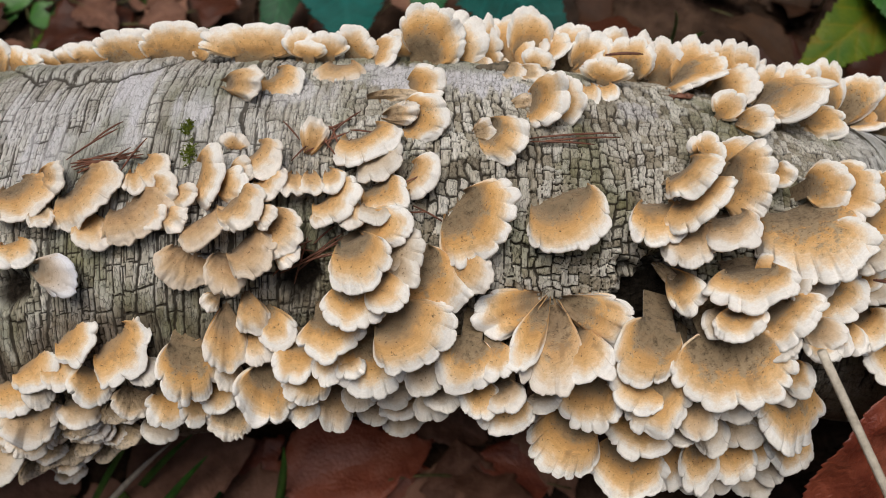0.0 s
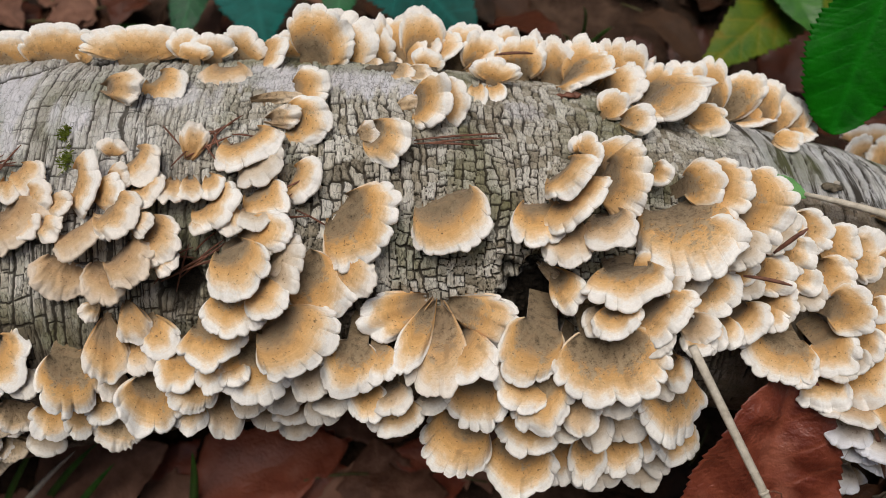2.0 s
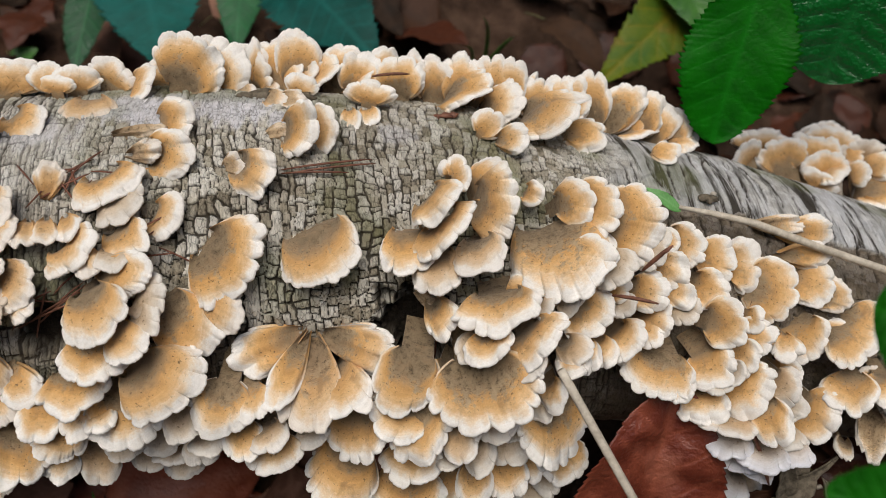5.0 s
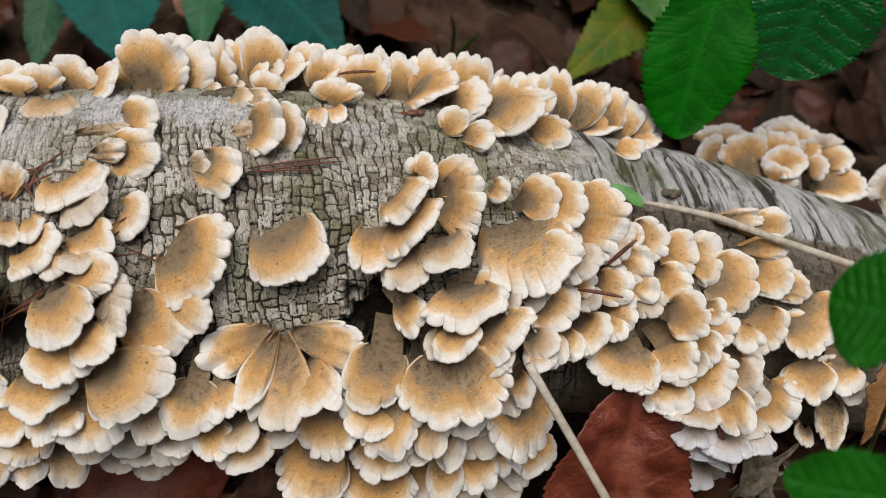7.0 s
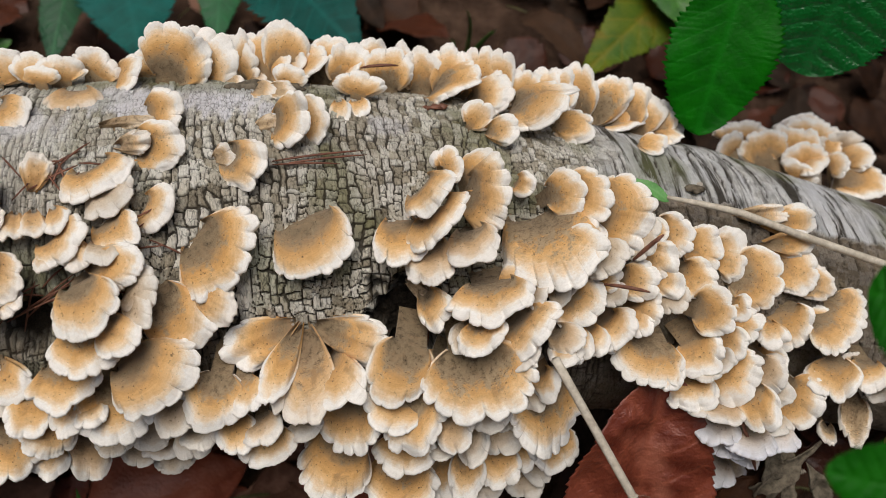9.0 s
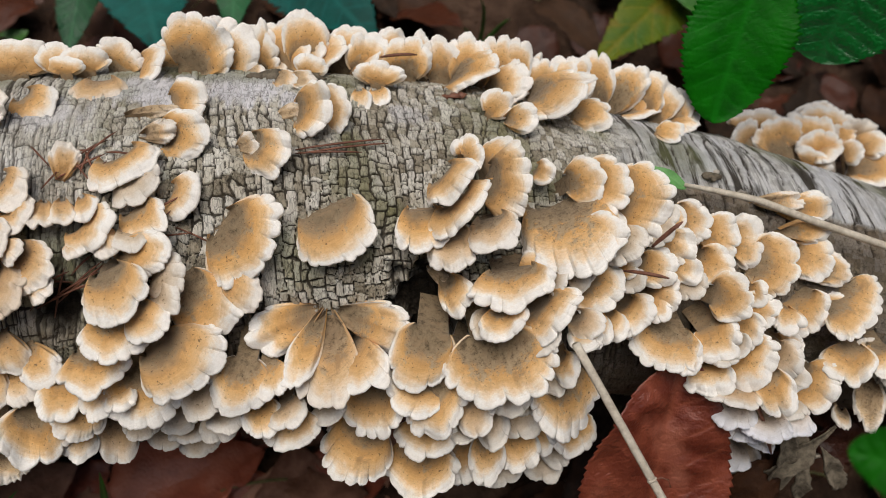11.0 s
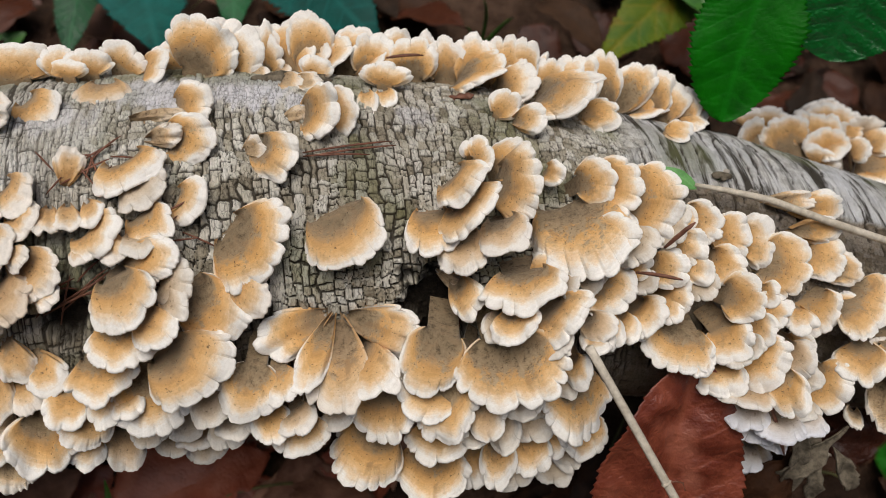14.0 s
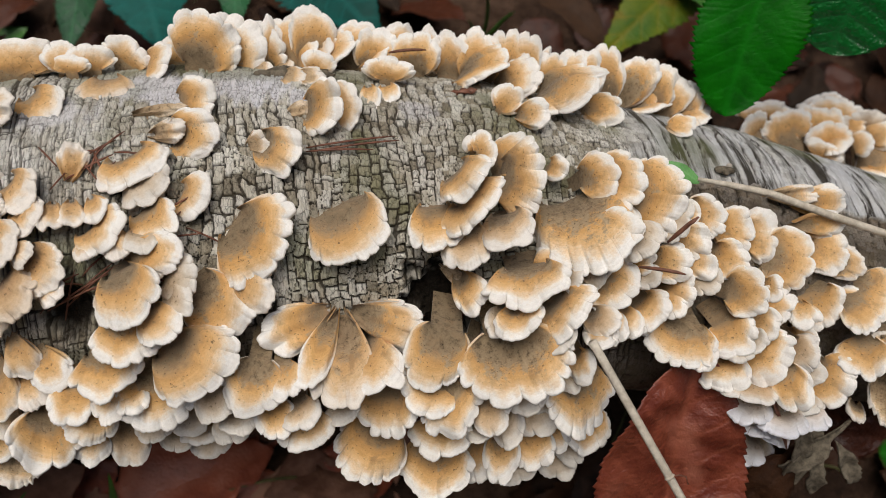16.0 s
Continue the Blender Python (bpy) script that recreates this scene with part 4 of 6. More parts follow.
shelf(-0.1865, 80.9, 67, 25, 0.0191, 0.0139, 3, AGED, 0.0000, 26)
shelf(-0.1983, 79.9, 38, 10, 0.0245, 0.0307, 7, AGED, 0.0000, -1)
shelf(-0.1704, 78.0, 47, 15, 0.0242, 0.0378, 8, AGED, 0.0000, 9)
shelf(-0.1847, 74.1, 27, 14, 0.0169, 0.0106, 2, GREY, 0.0000, -14)
shelf(-0.1382, 82.6, 44, 13, 0.0157, 0.0163, 4, AGED, 0.0000, 12)
shelf(-0.1427, 79.8, 19, 12, 0.0136, 0.0087, 2, AGED, 0.0000, -12)
shelf(-0.1327, 75.6, 68, 23, 0.0149, 0.0133, 3, AGED, 0.0000, 24)
shelf(-0.1452, 72.2, 40, 3, 0.0222, 0.0351, 8, SHAGGY, 0.0000, 4)
shelf(-0.1372, 70.2, 46, 16, 0.0153, 0.0130, 3, AGED, 0.0000, 7)
shelf(-0.1633, 71.0, 24, 6, 0.0211, 0.0145, 3, AGED, 0.0000, -13)
shelf(-0.1225, 73.5, 53, 26, 0.0146, 0.0117, 3, AGED, 0.0000, 18)
shelf(-0.1265, 68.9, 46, 21, 0.0171, 0.0119, 3, AGED, 0.0005, 8)
shelf(-0.1121, 77.9, 60, 28, 0.0188, 0.0290, 6, TAN, 0.0006, 26)
shelf(-0.0960, 77.7, 73, 37, 0.0129, 0.0111, 2, AGED, 0.0006, 35)
shelf(-0.0962, 84.1, 171, 36, 0.0069, 0.0111, 2, AGED, 0.0008, 19)
shelf(-0.0873, 83.2, 36, 23, 0.0196, 0.0224, 5, AGED, 0.0011, 15)
shelf(-0.1030, 74.8, 68, 25, 0.0200, 0.0157, 3, TAN, 0.0000, 25)
shelf(-0.0941, 70.6, 42, 20, 0.0215, 0.0230, 5, AGED, 0.0067, 10)
shelf(-0.0818, 76.3, 40, 26, 0.0181, 0.0170, 4, AGED, 0.0032, 15)
shelf(-0.1096, 67.0, 33, 19, 0.0170, 0.0239, 5, SHAGGY, 0.0026, -1)
shelf(-0.1136, 59.7, -3, -9, 0.0182, 0.0248, 6, SHAGGY, 0.0000, -21)
shelf(-0.0974, 57.8, 6, -3, 0.0199, 0.0174, 4, SHAGGY, 0.0033, -15)
shelf(-0.0890, 60.5, 41, 18, 0.0199, 0.0213, 5, SHAGGY, 0.0078, 4)
shelf(-0.0792, 65.4, 45, 13, 0.0221, 0.0217, 5, AGED, 0.0049, 9)
shelf(-0.0731, 58.7, 41, 30, 0.0148, 0.0113, 3, AGED, 0.0047, 7)
shelf(-0.0830, 67.8, 38, 32, 0.0161, 0.0103, 2, AGED, 0.0063, 10)
shelf(-0.1967, 65.9, 30, 9, 0.0162, 0.0169, 4, TAN, 0.0000, -14)
shelf(-0.1856, 59.2, 73, 13, 0.0260, 0.0177, 4, WHITE, 0.0000, 12)
shelf(-0.1747, 42.9, 55, 7, 0.0175, 0.0218, 5, GREY_BASE, 0.0000, -4)
shelf(-0.1940, 37.0, 50, 11, 0.0157, 0.0224, 5, TAN, 0.0006, -11)
shelf(-0.1822, 36.0, 32, -6, 0.0152, 0.0157, 3, TAN, 0.0011, -16)
shelf(-0.1923, 33.9, 21, -13, 0.0164, 0.0126, 3, PALE, 0.0016, -27)
shelf(-0.2056, 32.0, 26, -13, 0.0157, 0.0192, 4, TAN, 0.0016, -21)
shelf(-0.1659, 32.4, 9, -14, 0.0178, 0.0194, 4, TAN, 0.0016, -38)
shelf(-0.1545, 39.5, 51, -7, 0.0207, 0.0335, 7, TAN, 0.0000, -1)
shelf(-0.1433, 32.4, 39, 11, 0.0132, 0.0128, 3, PALE, 0.0011, -17)
shelf(-0.1764, 22.5, 18, 1, 0.0115, 0.0183, 4, FADED, 0.0022, -35)
shelf(-0.1982, 25.5, 3, -13, 0.0192, 0.0242, 5, FADED, 0.0024, -38)
shelf(-0.2025, 16.8, 19, -12, 0.0133, 0.0227, 5, GREY, 0.0035, -38)
shelf(-0.2287, 10.4, 34, -13, 0.0162, 0.0232, 5, PALE, 0.0031, -22)
shelf(-0.1499, 23.5, 5, -13, 0.0136, 0.0206, 5, GREY, 0.0006, -38)
shelf(-0.1193, 37.5, 12, -14, 0.0293, 0.0258, 6, GREY_BASE, 0.0042, -28)
shelf(-0.0984, 45.0, 6, -13, 0.0283, 0.0192, 4, AGED, 0.0038, -22)
shelf(-0.0889, 48.0, 19, -8, 0.0193, 0.0138, 3, AGED, 0.0035, -10)
shelf(-0.0794, 44.0, 26, -10, 0.0196, 0.0154, 3, GREY_BASE, 0.0034, -8)
shelf(-0.0889, 38.3, 25, 1, 0.0156, 0.0144, 3, AGED, 0.0054, -12)
shelf(-0.1026, 48.2, -18, 31, 0.0109, 0.0080, 2, GREY, 0.0009, -27)
shelf(-0.0988, 29.9, 2, 10, 0.0122, 0.0112, 2, GREY, 0.0051, -21)
shelf(-0.1319, 21.5, -1, -13, 0.0153, 0.0186, 4, TAN, 0.0040, -19)
shelf(-0.1174, 22.7, 4, -13, 0.0165, 0.0159, 4, TAN, 0.0050, -38)
shelf(-0.1059, 24.0, 12, -5, 0.0134, 0.0159, 4, TAN, 0.0054, -23)
shelf(-0.1423, 11.8, 10, 5, 0.0115, 0.0155, 3, PALE, 0.0043, -34)
shelf(-0.1024, 17.5, -1, -13, 0.0172, 0.0206, 5, GREY, 0.0074, -15)
shelf(0.1154, 87.0, -170, 38, 0.0061, 0.0065, 2, TAN, 0.0109, -8)
shelf(0.1166, 84.6, 116, 38, 0.0096, 0.0197, 4, GREY_BASE, 0.0138, -25)
shelf(0.1258, 80.1, 50, 27, 0.0235, 0.0344, 8, TAN, 0.0137, 38)
shelf(0.1254, 83.2, 109, 37, 0.0179, 0.0265, 6, GREY_BASE, 0.0092, -18)
shelf(0.1038, 79.0, 10, 36, 0.0208, 0.0255, 6, TAN, 0.0190, 38)
shelf(0.1096, 73.6, 7, 29, 0.0208, 0.0336, 7, TAN, 0.0178, 37)
shelf(0.0948, 71.9, -6, 9, 0.0234, 0.0234, 5, TAN, 0.0077, 15)
shelf(0.1075, 66.5, -7, 10, 0.0219, 0.0220, 5, FADED, 0.0107, 18)
shelf(0.1249, 70.0, -5, 18, 0.0225, 0.0245, 5, FADED, 0.0153, 26)
shelf(0.1634, 81.1, 73, 37, 0.0176, 0.0226, 5, GREY_BASE, 0.0120, 29)
shelf(0.1718, 81.9, 52, 30, 0.0229, 0.0249, 6, GREY_BASE, 0.0148, 34)
shelf(0.1822, 77.2, 61, 18, 0.0278, 0.0392, 9, TAN, 0.0111, 28)
shelf(0.1594, 78.6, -0, 24, 0.0501, 0.0468, 10, FELTED, 0.0000, 21)
shelf(0.1638, 65.6, 54, 33, 0.0221, 0.0233, 5, TAN, 0.0187, 23)
shelf(0.1817, 67.1, 13, 31, 0.0187, 0.0204, 5, PALE, 0.0169, 31)
shelf(0.2013, 73.4, 25, 33, 0.0167, 0.0227, 5, PALE, 0.0101, 35)
shelf(0.2141, 74.9, 95, 38, 0.0070, 0.0108, 2, TAN, 0.0067, 7)
shelf(0.2193, 76.8, 56, 28, 0.0165, 0.0194, 4, GREY_BASE, 0.0030, 30)
shelf(0.2082, 68.4, 49, 24, 0.0177, 0.0180, 4, TAN, 0.0051, 26)
shelf(0.2108, 61.1, 55, 27, 0.0172, 0.0143, 3, GREY_BASE, 0.0053, 20)
shelf(0.2173, 58.6, 29, 24, 0.0148, 0.0164, 4, PALE, 0.0061, 28)
shelf(0.1969, 60.2, 52, 33, 0.0170, 0.0177, 4, TAN, 0.0085, 20)
shelf(0.1828, 58.8, 89, 37, 0.0098, 0.0122, 3, GREY_BASE, 0.0160, 7)
shelf(0.1869, 56.9, 6, 37, 0.0137, 0.0122, 3, PALE, 0.0132, 32)
shelf(0.1673, 54.8, 33, 19, 0.0192, 0.0258, 6, GREY_BASE, 0.0139, 18)
shelf(0.1568, 55.0, 136, 36, 0.0099, 0.0106, 2, TAN, 0.0205, 2)
shelf(0.1586, 57.3, 55, 36, 0.0106, 0.0155, 3, PALE, 0.0196, 16)
shelf(0.2014, 52.9, 42, 35, 0.0155, 0.0162, 4, TAN, 0.0089, 19)
shelf(0.2000, 50.6, 6, 26, 0.0142, 0.0140, 3, TAN, 0.0103, 27)
shelf(0.1871, 47.9, 19, 29, 0.0150, 0.0202, 4, TAN, 0.0115, 22)
shelf(0.1785, 45.6, 5, 23, 0.0154, 0.0123, 3, TAN, 0.0132, 22)
shelf(0.1705, 46.4, -6, 21, 0.0172, 0.0121, 3, TAN, 0.0174, 20)
shelf(0.1604, 46.2, 21, 36, 0.0177, 0.0144, 3, FADED, 0.0205, 18)
shelf(0.2081, 44.0, -24, -7, 0.0233, 0.0325, 7, GREY_BASE, 0.0151, 21)
shelf(0.2160, 39.6, -13, 15, 0.0173, 0.0123, 3, TAN, 0.0179, 29)
shelf(0.2296, 53.7, 57, 33, 0.0198, 0.0220, 5, GREY_BASE, 0.0133, 12)
shelf(0.2273, 45.0, 13, 11, 0.0184, 0.0229, 5, TAN, 0.0163, 30)
shelf(0.2477, 50.7, 49, 27, 0.0175, 0.0167, 4, TAN, 0.0086, 18)
shelf(0.2522, 55.9, 32, 38, 0.0093, 0.0119, 3, TAN, 0.0084, 29)
shelf(0.2448, 46.3, 11, 24, 0.0152, 0.0153, 3, TAN, 0.0123, 34)
shelf(0.2263, 34.2, -14, 15, 0.0177, 0.0226, 5, TAN, 0.0197, 33)
shelf(0.2433, 39.2, 26, 18, 0.0184, 0.0278, 6, TAN, 0.0178, 26)
shelf(0.2393, 41.7, -3, 35, 0.0153, 0.0136, 3, PALE, 0.0160, 38)
shelf(0.2331, 38.5, -18, 37, 0.0165, 0.0116, 3, PALE, 0.0183, 38)
shelf(0.2618, 40.0, 19, 38, 0.0159, 0.0165, 4, FADED, 0.0184, 29)
shelf(0.2705, 37.7, 64, 37, 0.0120, 0.0133, 3, TAN, 0.0059, -5)
shelf(0.2813, 29.5, 32, 27, 0.0175, 0.0314, 7, GREY_BASE, 0.0153, 20)
shelf(0.2586, 32.8, 41, 38, 0.0186, 0.0156, 3, PALE, 0.0200, 5)
shelf(0.2399, 29.5, -31, 38, 0.0192, 0.0256, 6, FADED, 0.0249, 38)
shelf(0.2536, 35.9, -3, 4, 0.0219, 0.0184, 4, TAN, 0.0278, 38)
shelf(0.2719, 23.7, -15, 38, 0.0150, 0.0162, 4, PALE, 0.0223, 38)
shelf(0.2426, 24.3, -37, 24, 0.0206, 0.0236, 5, WHITE, 0.0234, 38)
shelf(0.2492, 16.8, -39, 34, 0.0215, 0.0298, 7, WHITE, 0.0235, 38)
shelf(0.2575, 21.9, -28, 36, 0.0215, 0.0229, 5, WHITE, 0.0294, 38)
shelf(0.2630, 11.6, -44, 38, 0.0214, 0.0190, 4, WHITE, 0.0274, 38)
shelf(0.2734, 21.6, -24, 37, 0.0193, 0.0197, 4, WHITE, 0.0245, 38)
shelf(0.2433, 3.2, -24, -13, 0.0205, 0.0175, 4, WHITE, 0.0237, 38)
shelf(0.2590, -0.9, -42, 38, 0.0247, 0.0220, 5, WHITE, 0.0229, 38)
shelf(0.2729, -13.2, -16, 3, 0.0194, 0.0205, 5, WHITE, 0.0240, 38)
shelf(0.2513, -11.4, -11, 2, 0.0249, 0.0144, 3, WHITE, 0.0238, 29)
shelf(0.2821, 55.4, 10, -6, 0.0181, 0.0275, 6, GREY_BASE, 0.0005, 38)
shelf(0.2717, 51.8, -19, 18, 0.0154, 0.0123, 3, TAN, 0.0079, 36)
shelf(0.3009, 52.6, 112, 37, 0.0092, 0.0147, 3, TAN, 0.0006, -14)
shelf(0.3027, 57.0, 42, 7, 0.0204, 0.0453, 10, GREY_BASE, 0.0039, -19)
shelf(0.3043, 43.5, -22, -2, 0.0204, 0.0246, 5, GREY_BASE, 0.0141, 38)
shelf(0.3223, 43.8, -30, 12, 0.0180, 0.0194, 4, GREY_BASE, 0.0130, 38)
shelf(0.3211, 39.4, -165, 35, 0.0051, 0.0093, 2, GREY, 0.0046, -9)
shelf(0.3298, 39.3, -25, 20, 0.0158, 0.0127, 3, PALE, 0.0132, 38)
shelf(0.3203, 29.5, -16, -14, 0.0232, 0.0139, 3, GREY, 0.0143, 38)
shelf(0.3124, 15.3, -33, 33, 0.0165, 0.0077, 2, GREY, 0.0142, 38)
shelf(0.2265, 116.2, 78, 8, 0.0147, 0.0129, 3, TAN, 0.0019, 12)
shelf(0.3290, 175.2, 176, 49, 0.0120, 0.0342, 8, TAN, 0.0327, -12)
shelf(0.3444, 173.4, -168, 26, 0.0204, 0.0309, 7, TAN, 0.0219, -12)
shelf(0.3600, 172.4, 174, 26, 0.0206, 0.0336, 7, TAN, 0.0270, -11)
shelf(0.3695, 171.2, -172, 36, 0.0155, 0.0281, 6, GREY_BASE, 0.0237, -12)
shelf(0.3728, 173.1, -155, 56, 0.0109, 0.0276, 6, FELTED, 0.0537, -12)
shelf(0.3775, 172.0, 149, 30, 0.0180, 0.0387, 9, TAN, 0.0426, 1)
shelf(0.3977, 170.7, -174, 59, 0.0105, 0.0266, 6, PALE, 0.0478, -12)
shelf(0.3973, 169.8, 103, 36, 0.0152, 0.0323, 7, GREY_BASE, 0.0381, 12)
shelf(0.3682, 171.7, 61, 37, 0.0151, 0.0334, 7, TAN, 0.0285, 12)
shelf(0.3585, 171.2, 122, 56, 0.0109, 0.0239, 5, TAN, 0.0129, -12)
shelf(0.3207, 175.1, -114, 41, 0.0136, 0.0270, 6, FELTED, 0.0179, -12)
shelf(0.3879, 168.9, 87, 18, 0.0286, 0.0343, 8, TAN, 0.0202, 12)
shelf(0.3870, 168.3, 19, 33, 0.0163, 0.0139, 3, TAN, 0.0154, 12)
shelf(0.4332, 165.1, -110, 39, 0.0144, 0.0245, 5, PALE, 0.0320, -12)
shelf(0.3845, 170.2, 99, 47, 0.0123, 0.0284, 6, GREY_BASE, 0.0290, 12)
shelf(0.2797, 88.2, 82, 10, 0.0250, 0.0149, 3, GREY_BASE, 0.0000, 29)
shelf(0.2665, 89.4, 81, 9, 0.0223, 0.0086, 2, GREY, 0.0000, 30)
shelf(0.2763, 78.7, 79, 11, 0.0230, 0.0124, 3, GREY_BASE, 0.0000, 25)
shelf(0.2329, 72.7, 69, 20, 0.0169, 0.0214, 5, GREY_BASE, 0.0000, 22)
shelf(0.2488, 71.3, 83, 15, 0.0151, 0.0245, 5, GREY_BASE, 0.0000, 23)
shelf(0.2281, 63.7, 42, 21, 0.0166, 0.0182, 4, TAN, 0.0040, 28)
shelf(0.2567, 66.1, 68, 10, 0.0232, 0.0299, 7, GREY_BASE, 0.0000, 18)
shelf(0.2836, 71.2, 59, 13, 0.0167, 0.0214, 5, TAN, 0.0000, 11)
shelf(0.2923, 68.0, 69, 12, 0.0175, 0.0153, 3, GREY, 0.0000, 19)
shelf(-0.0461, 127.7, 142, 40, 0.0118, 0.0230, 5, FELTED, 0.0020, 12)
shelf(-0.0372, 127.2, 95, 40, 0.0190, 0.0223, 5, TAN, 0.0000, 12)
shelf(-0.0218, 134.8, -171, 40, 0.0125, 0.0219, 5, FELTED, 0.0000, 8)
shelf(-0.0115, 124.8, 140, 40, 0.0269, 0.0342, 8, GREY_BASE, 0.0020, 12)
shelf(-0.0021, 131.0, 114, 40, 0.0253, 0.0316, 7, GREY_BASE, 0.0020, 12)
shelf(0.0156, 140.1, 153, 40, 0.0178, 0.0312, 7, GREY_BASE, 0.0020, -12)
shelf(0.0252, 139.1, -175, 41, 0.0210, 0.0108, 2, TAN, 0.0020, 4)
shelf(0.0312, 140.2, 133, 40, 0.0223, 0.0305, 7, TAN, 0.0020, -12)
shelf(0.0457, 138.7, 166, 40, 0.0275, 0.0240, 5, TAN, 0.0020, 7)
shelf(0.0510, 140.1, 94, 40, 0.0203, 0.0251, 6, TAN, 0.0020, 12)
shelf(0.0417, 140.4, 127, 40, 0.0164, 0.0186, 4, FELTED, 0.0020, -12)
shelf(0.0636, 140.1, 147, 40, 0.0233, 0.0247, 5, FELTED, 0.0020, -12)
shelf(0.0714, 140.6, 99, 40, 0.0192, 0.0201, 4, GREY_BASE, 0.0020, 12)
shelf(0.0816, 139.3, 163, 40, 0.0194, 0.0170, 4, TAN, 0.0020, 3)
shelf(0.0462, 124.3, 147, 41, 0.0098, 0.0151, 3, TAN, 0.0020, 7)
shelf(0.0889, 139.0, 173, 40, 0.0219, 0.0141, 3, TAN, 0.0020, -1)
shelf(0.0178, 128.3, 46, 8, 0.0098, 0.0081, 2, GREY, 0.0020, 12)
shelf(0.0277, 140.4, 89, 8, 0.0073, 0.0172, 4, GREY, 0.0020, 7)
shelf(0.0319, 119.9, 61, 7, 0.0091, 0.0123, 3, GREY, 0.0020, 12)
shelf(0.0398, 119.2, 82, 9, 0.0119, 0.0101, 2, GREY, 0.0020, 12)
shelf(0.0867, 140.0, 155, 40, 0.0233, 0.0207, 5, TAN, 0.0020, 5)
shelf(0.0756, 136.2, 160, 40, 0.0193, 0.0204, 5, FELTED, 0.0020, 5)
shelf(0.0976, 135.6, 161, 39, 0.0194, 0.0261, 6, FELTED, 0.0020, 2)
shelf(0.1070, 139.8, 169, 40, 0.0230, 0.0151, 3, TAN, 0.0020, -2)
shelf(0.1182, 140.0, 169, 41, 0.0209, 0.0219, 5, TAN, 0.0020, -3)
shelf(0.1213, 136.8, 75, 40, 0.0305, 0.0293, 7, GREY_BASE, 0.0020, 12)
shelf(0.1311, 138.9, 167, 40, 0.0251, 0.0227, 5, TAN, 0.0020, -4)
shelf(0.1369, 138.9, 157, 40, 0.0233, 0.0171, 4, TAN, 0.0020, -2)
shelf(0.1446, 129.6, 104, 40, 0.0204, 0.0253, 6, TAN, 0.0020, 12)
shelf(0.1477, 139.1, 169, 40, 0.0275, 0.0213, 5, TAN, 0.0020, -7)
shelf(0.1572, 138.8, 164, 40, 0.0275, 0.0173, 4, FELTED, 0.0020, -7)
shelf(0.1623, 138.1, 154, 8, 0.0262, 0.0111, 2, TAN, 0.0020, 12)
shelf(0.1582, 123.5, 59, 40, 0.0400, 0.0312, 7, GREY_BASE, 0.0020, 12)
shelf(0.1707, 139.5, 155, 40, 0.0194, 0.0292, 6, TAN, 0.0020, -5)
shelf(0.1826, 138.4, 169, 40, 0.0211, 0.0194, 4, FELTED, 0.0020, -12)
shelf(0.1925, 138.7, 174, 40, 0.0238, 0.0166, 4, TAN, 0.0020, -12)
shelf(0.1857, 139.0, 121, 40, 0.0193, 0.0177, 4, FELTED, 0.0020, -12)
shelf(0.2033, 138.8, 177, 40, 0.0277, 0.0202, 4, TAN, 0.0020, -12)
shelf(0.2094, 138.4, 127, 40, 0.0291, 0.0215, 5, FELTED, 0.0020, -1)
shelf(0.2176, 139.1, 88, 8, 0.0237, 0.0237, 5, GREY_BASE, 0.0000, -12)
shelf(0.2181, 138.9, 131, 40, 0.0211, 0.0234, 5, GREY_BASE, 0.0020, -3)
shelf(0.2279, 137.7, 157, 40, 0.0250, 0.0217, 5, TAN, 0.0020, -12)
shelf(0.2362, 138.2, 143, 39, 0.0199, 0.0198, 4, TAN, 0.0020, -9)
shelf(0.2449, 138.5, 92, 9, 0.0172, 0.0304, 7, TAN, 0.0020, -12)
shelf(0.2379, 138.7, 118, 7, 0.0116, 0.0133, 3, FELTED, 0.0000, 12)
shelf(0.2462, 137.8, 150, 40, 0.0180, 0.0178, 4, FELTED, 0.0020, -12)
shelf(0.2035, 139.1, 118, 7, 0.0127, 0.0158, 4, GREY, 0.0020, 12)
shelf(0.0952, 42.7, -25, -12, 0.0281, 0.0275, 6, FELTED, 0.0195, 9)
clump((-0.2017, 22.2, 20, -5, 0.0076, 0.0120, 3, STALK),
      (-0.2003, 14.7, 28, -5, 0.0073, 0.0146, 3, GREY),
      (-0.2181, 16.7, 15, -5, 0.0070, 0.0122, 3, GREY),
      (-0.2189, 14.9, 37, -5, 0.0087, 0.0156, 3, GREY),
      (-0.2216, -3.1, 21, -5, 0.0084, 0.0178, 3, STALK),
      (-0.2314, -6.3, 37, -5, 0.0106, 0.0133, 3, STALK))
clump((-0.1929, 23.0, 27, -5, 0.0102, 0.0118, 3, GREY),
      (-0.1746, 18.1, 25, -5, 0.0093, 0.0111, 3, GREY),
      (-0.1839, 19.0, 27, -5, 0.0073, 0.0138, 3, STALK),
      (-0.1765, 16.0, 36, -5, 0.0087, 0.0146, 3, GREY),
      (-0.1810, 16.0, 29, -5, 0.0098, 0.0124, 3, STALK),
      (-0.1852, 15.5, 28, -5, 0.0091, 0.0117, 3, GREY))
clump((-0.1791, 13.9, 26, -5, 0.0094, 0.0154, 3, GREY),
      (-0.1820, 13.2, 20, -5, 0.0091, 0.0116, 3, STALK),
      (-0.1953, 13.1, 34, -5, 0.0078, 0.0124, 3, STALK),
      (-0.1831, 7.7, 27, -5, 0.0104, 0.0161, 3, STALK),
      (-0.1891, 2.4, 34, -5, 0.0094, 0.0174, 3, GREY),
      (-0.1960, 1.9, 20, -5, 0.0093, 0.0160, 3, STALK))
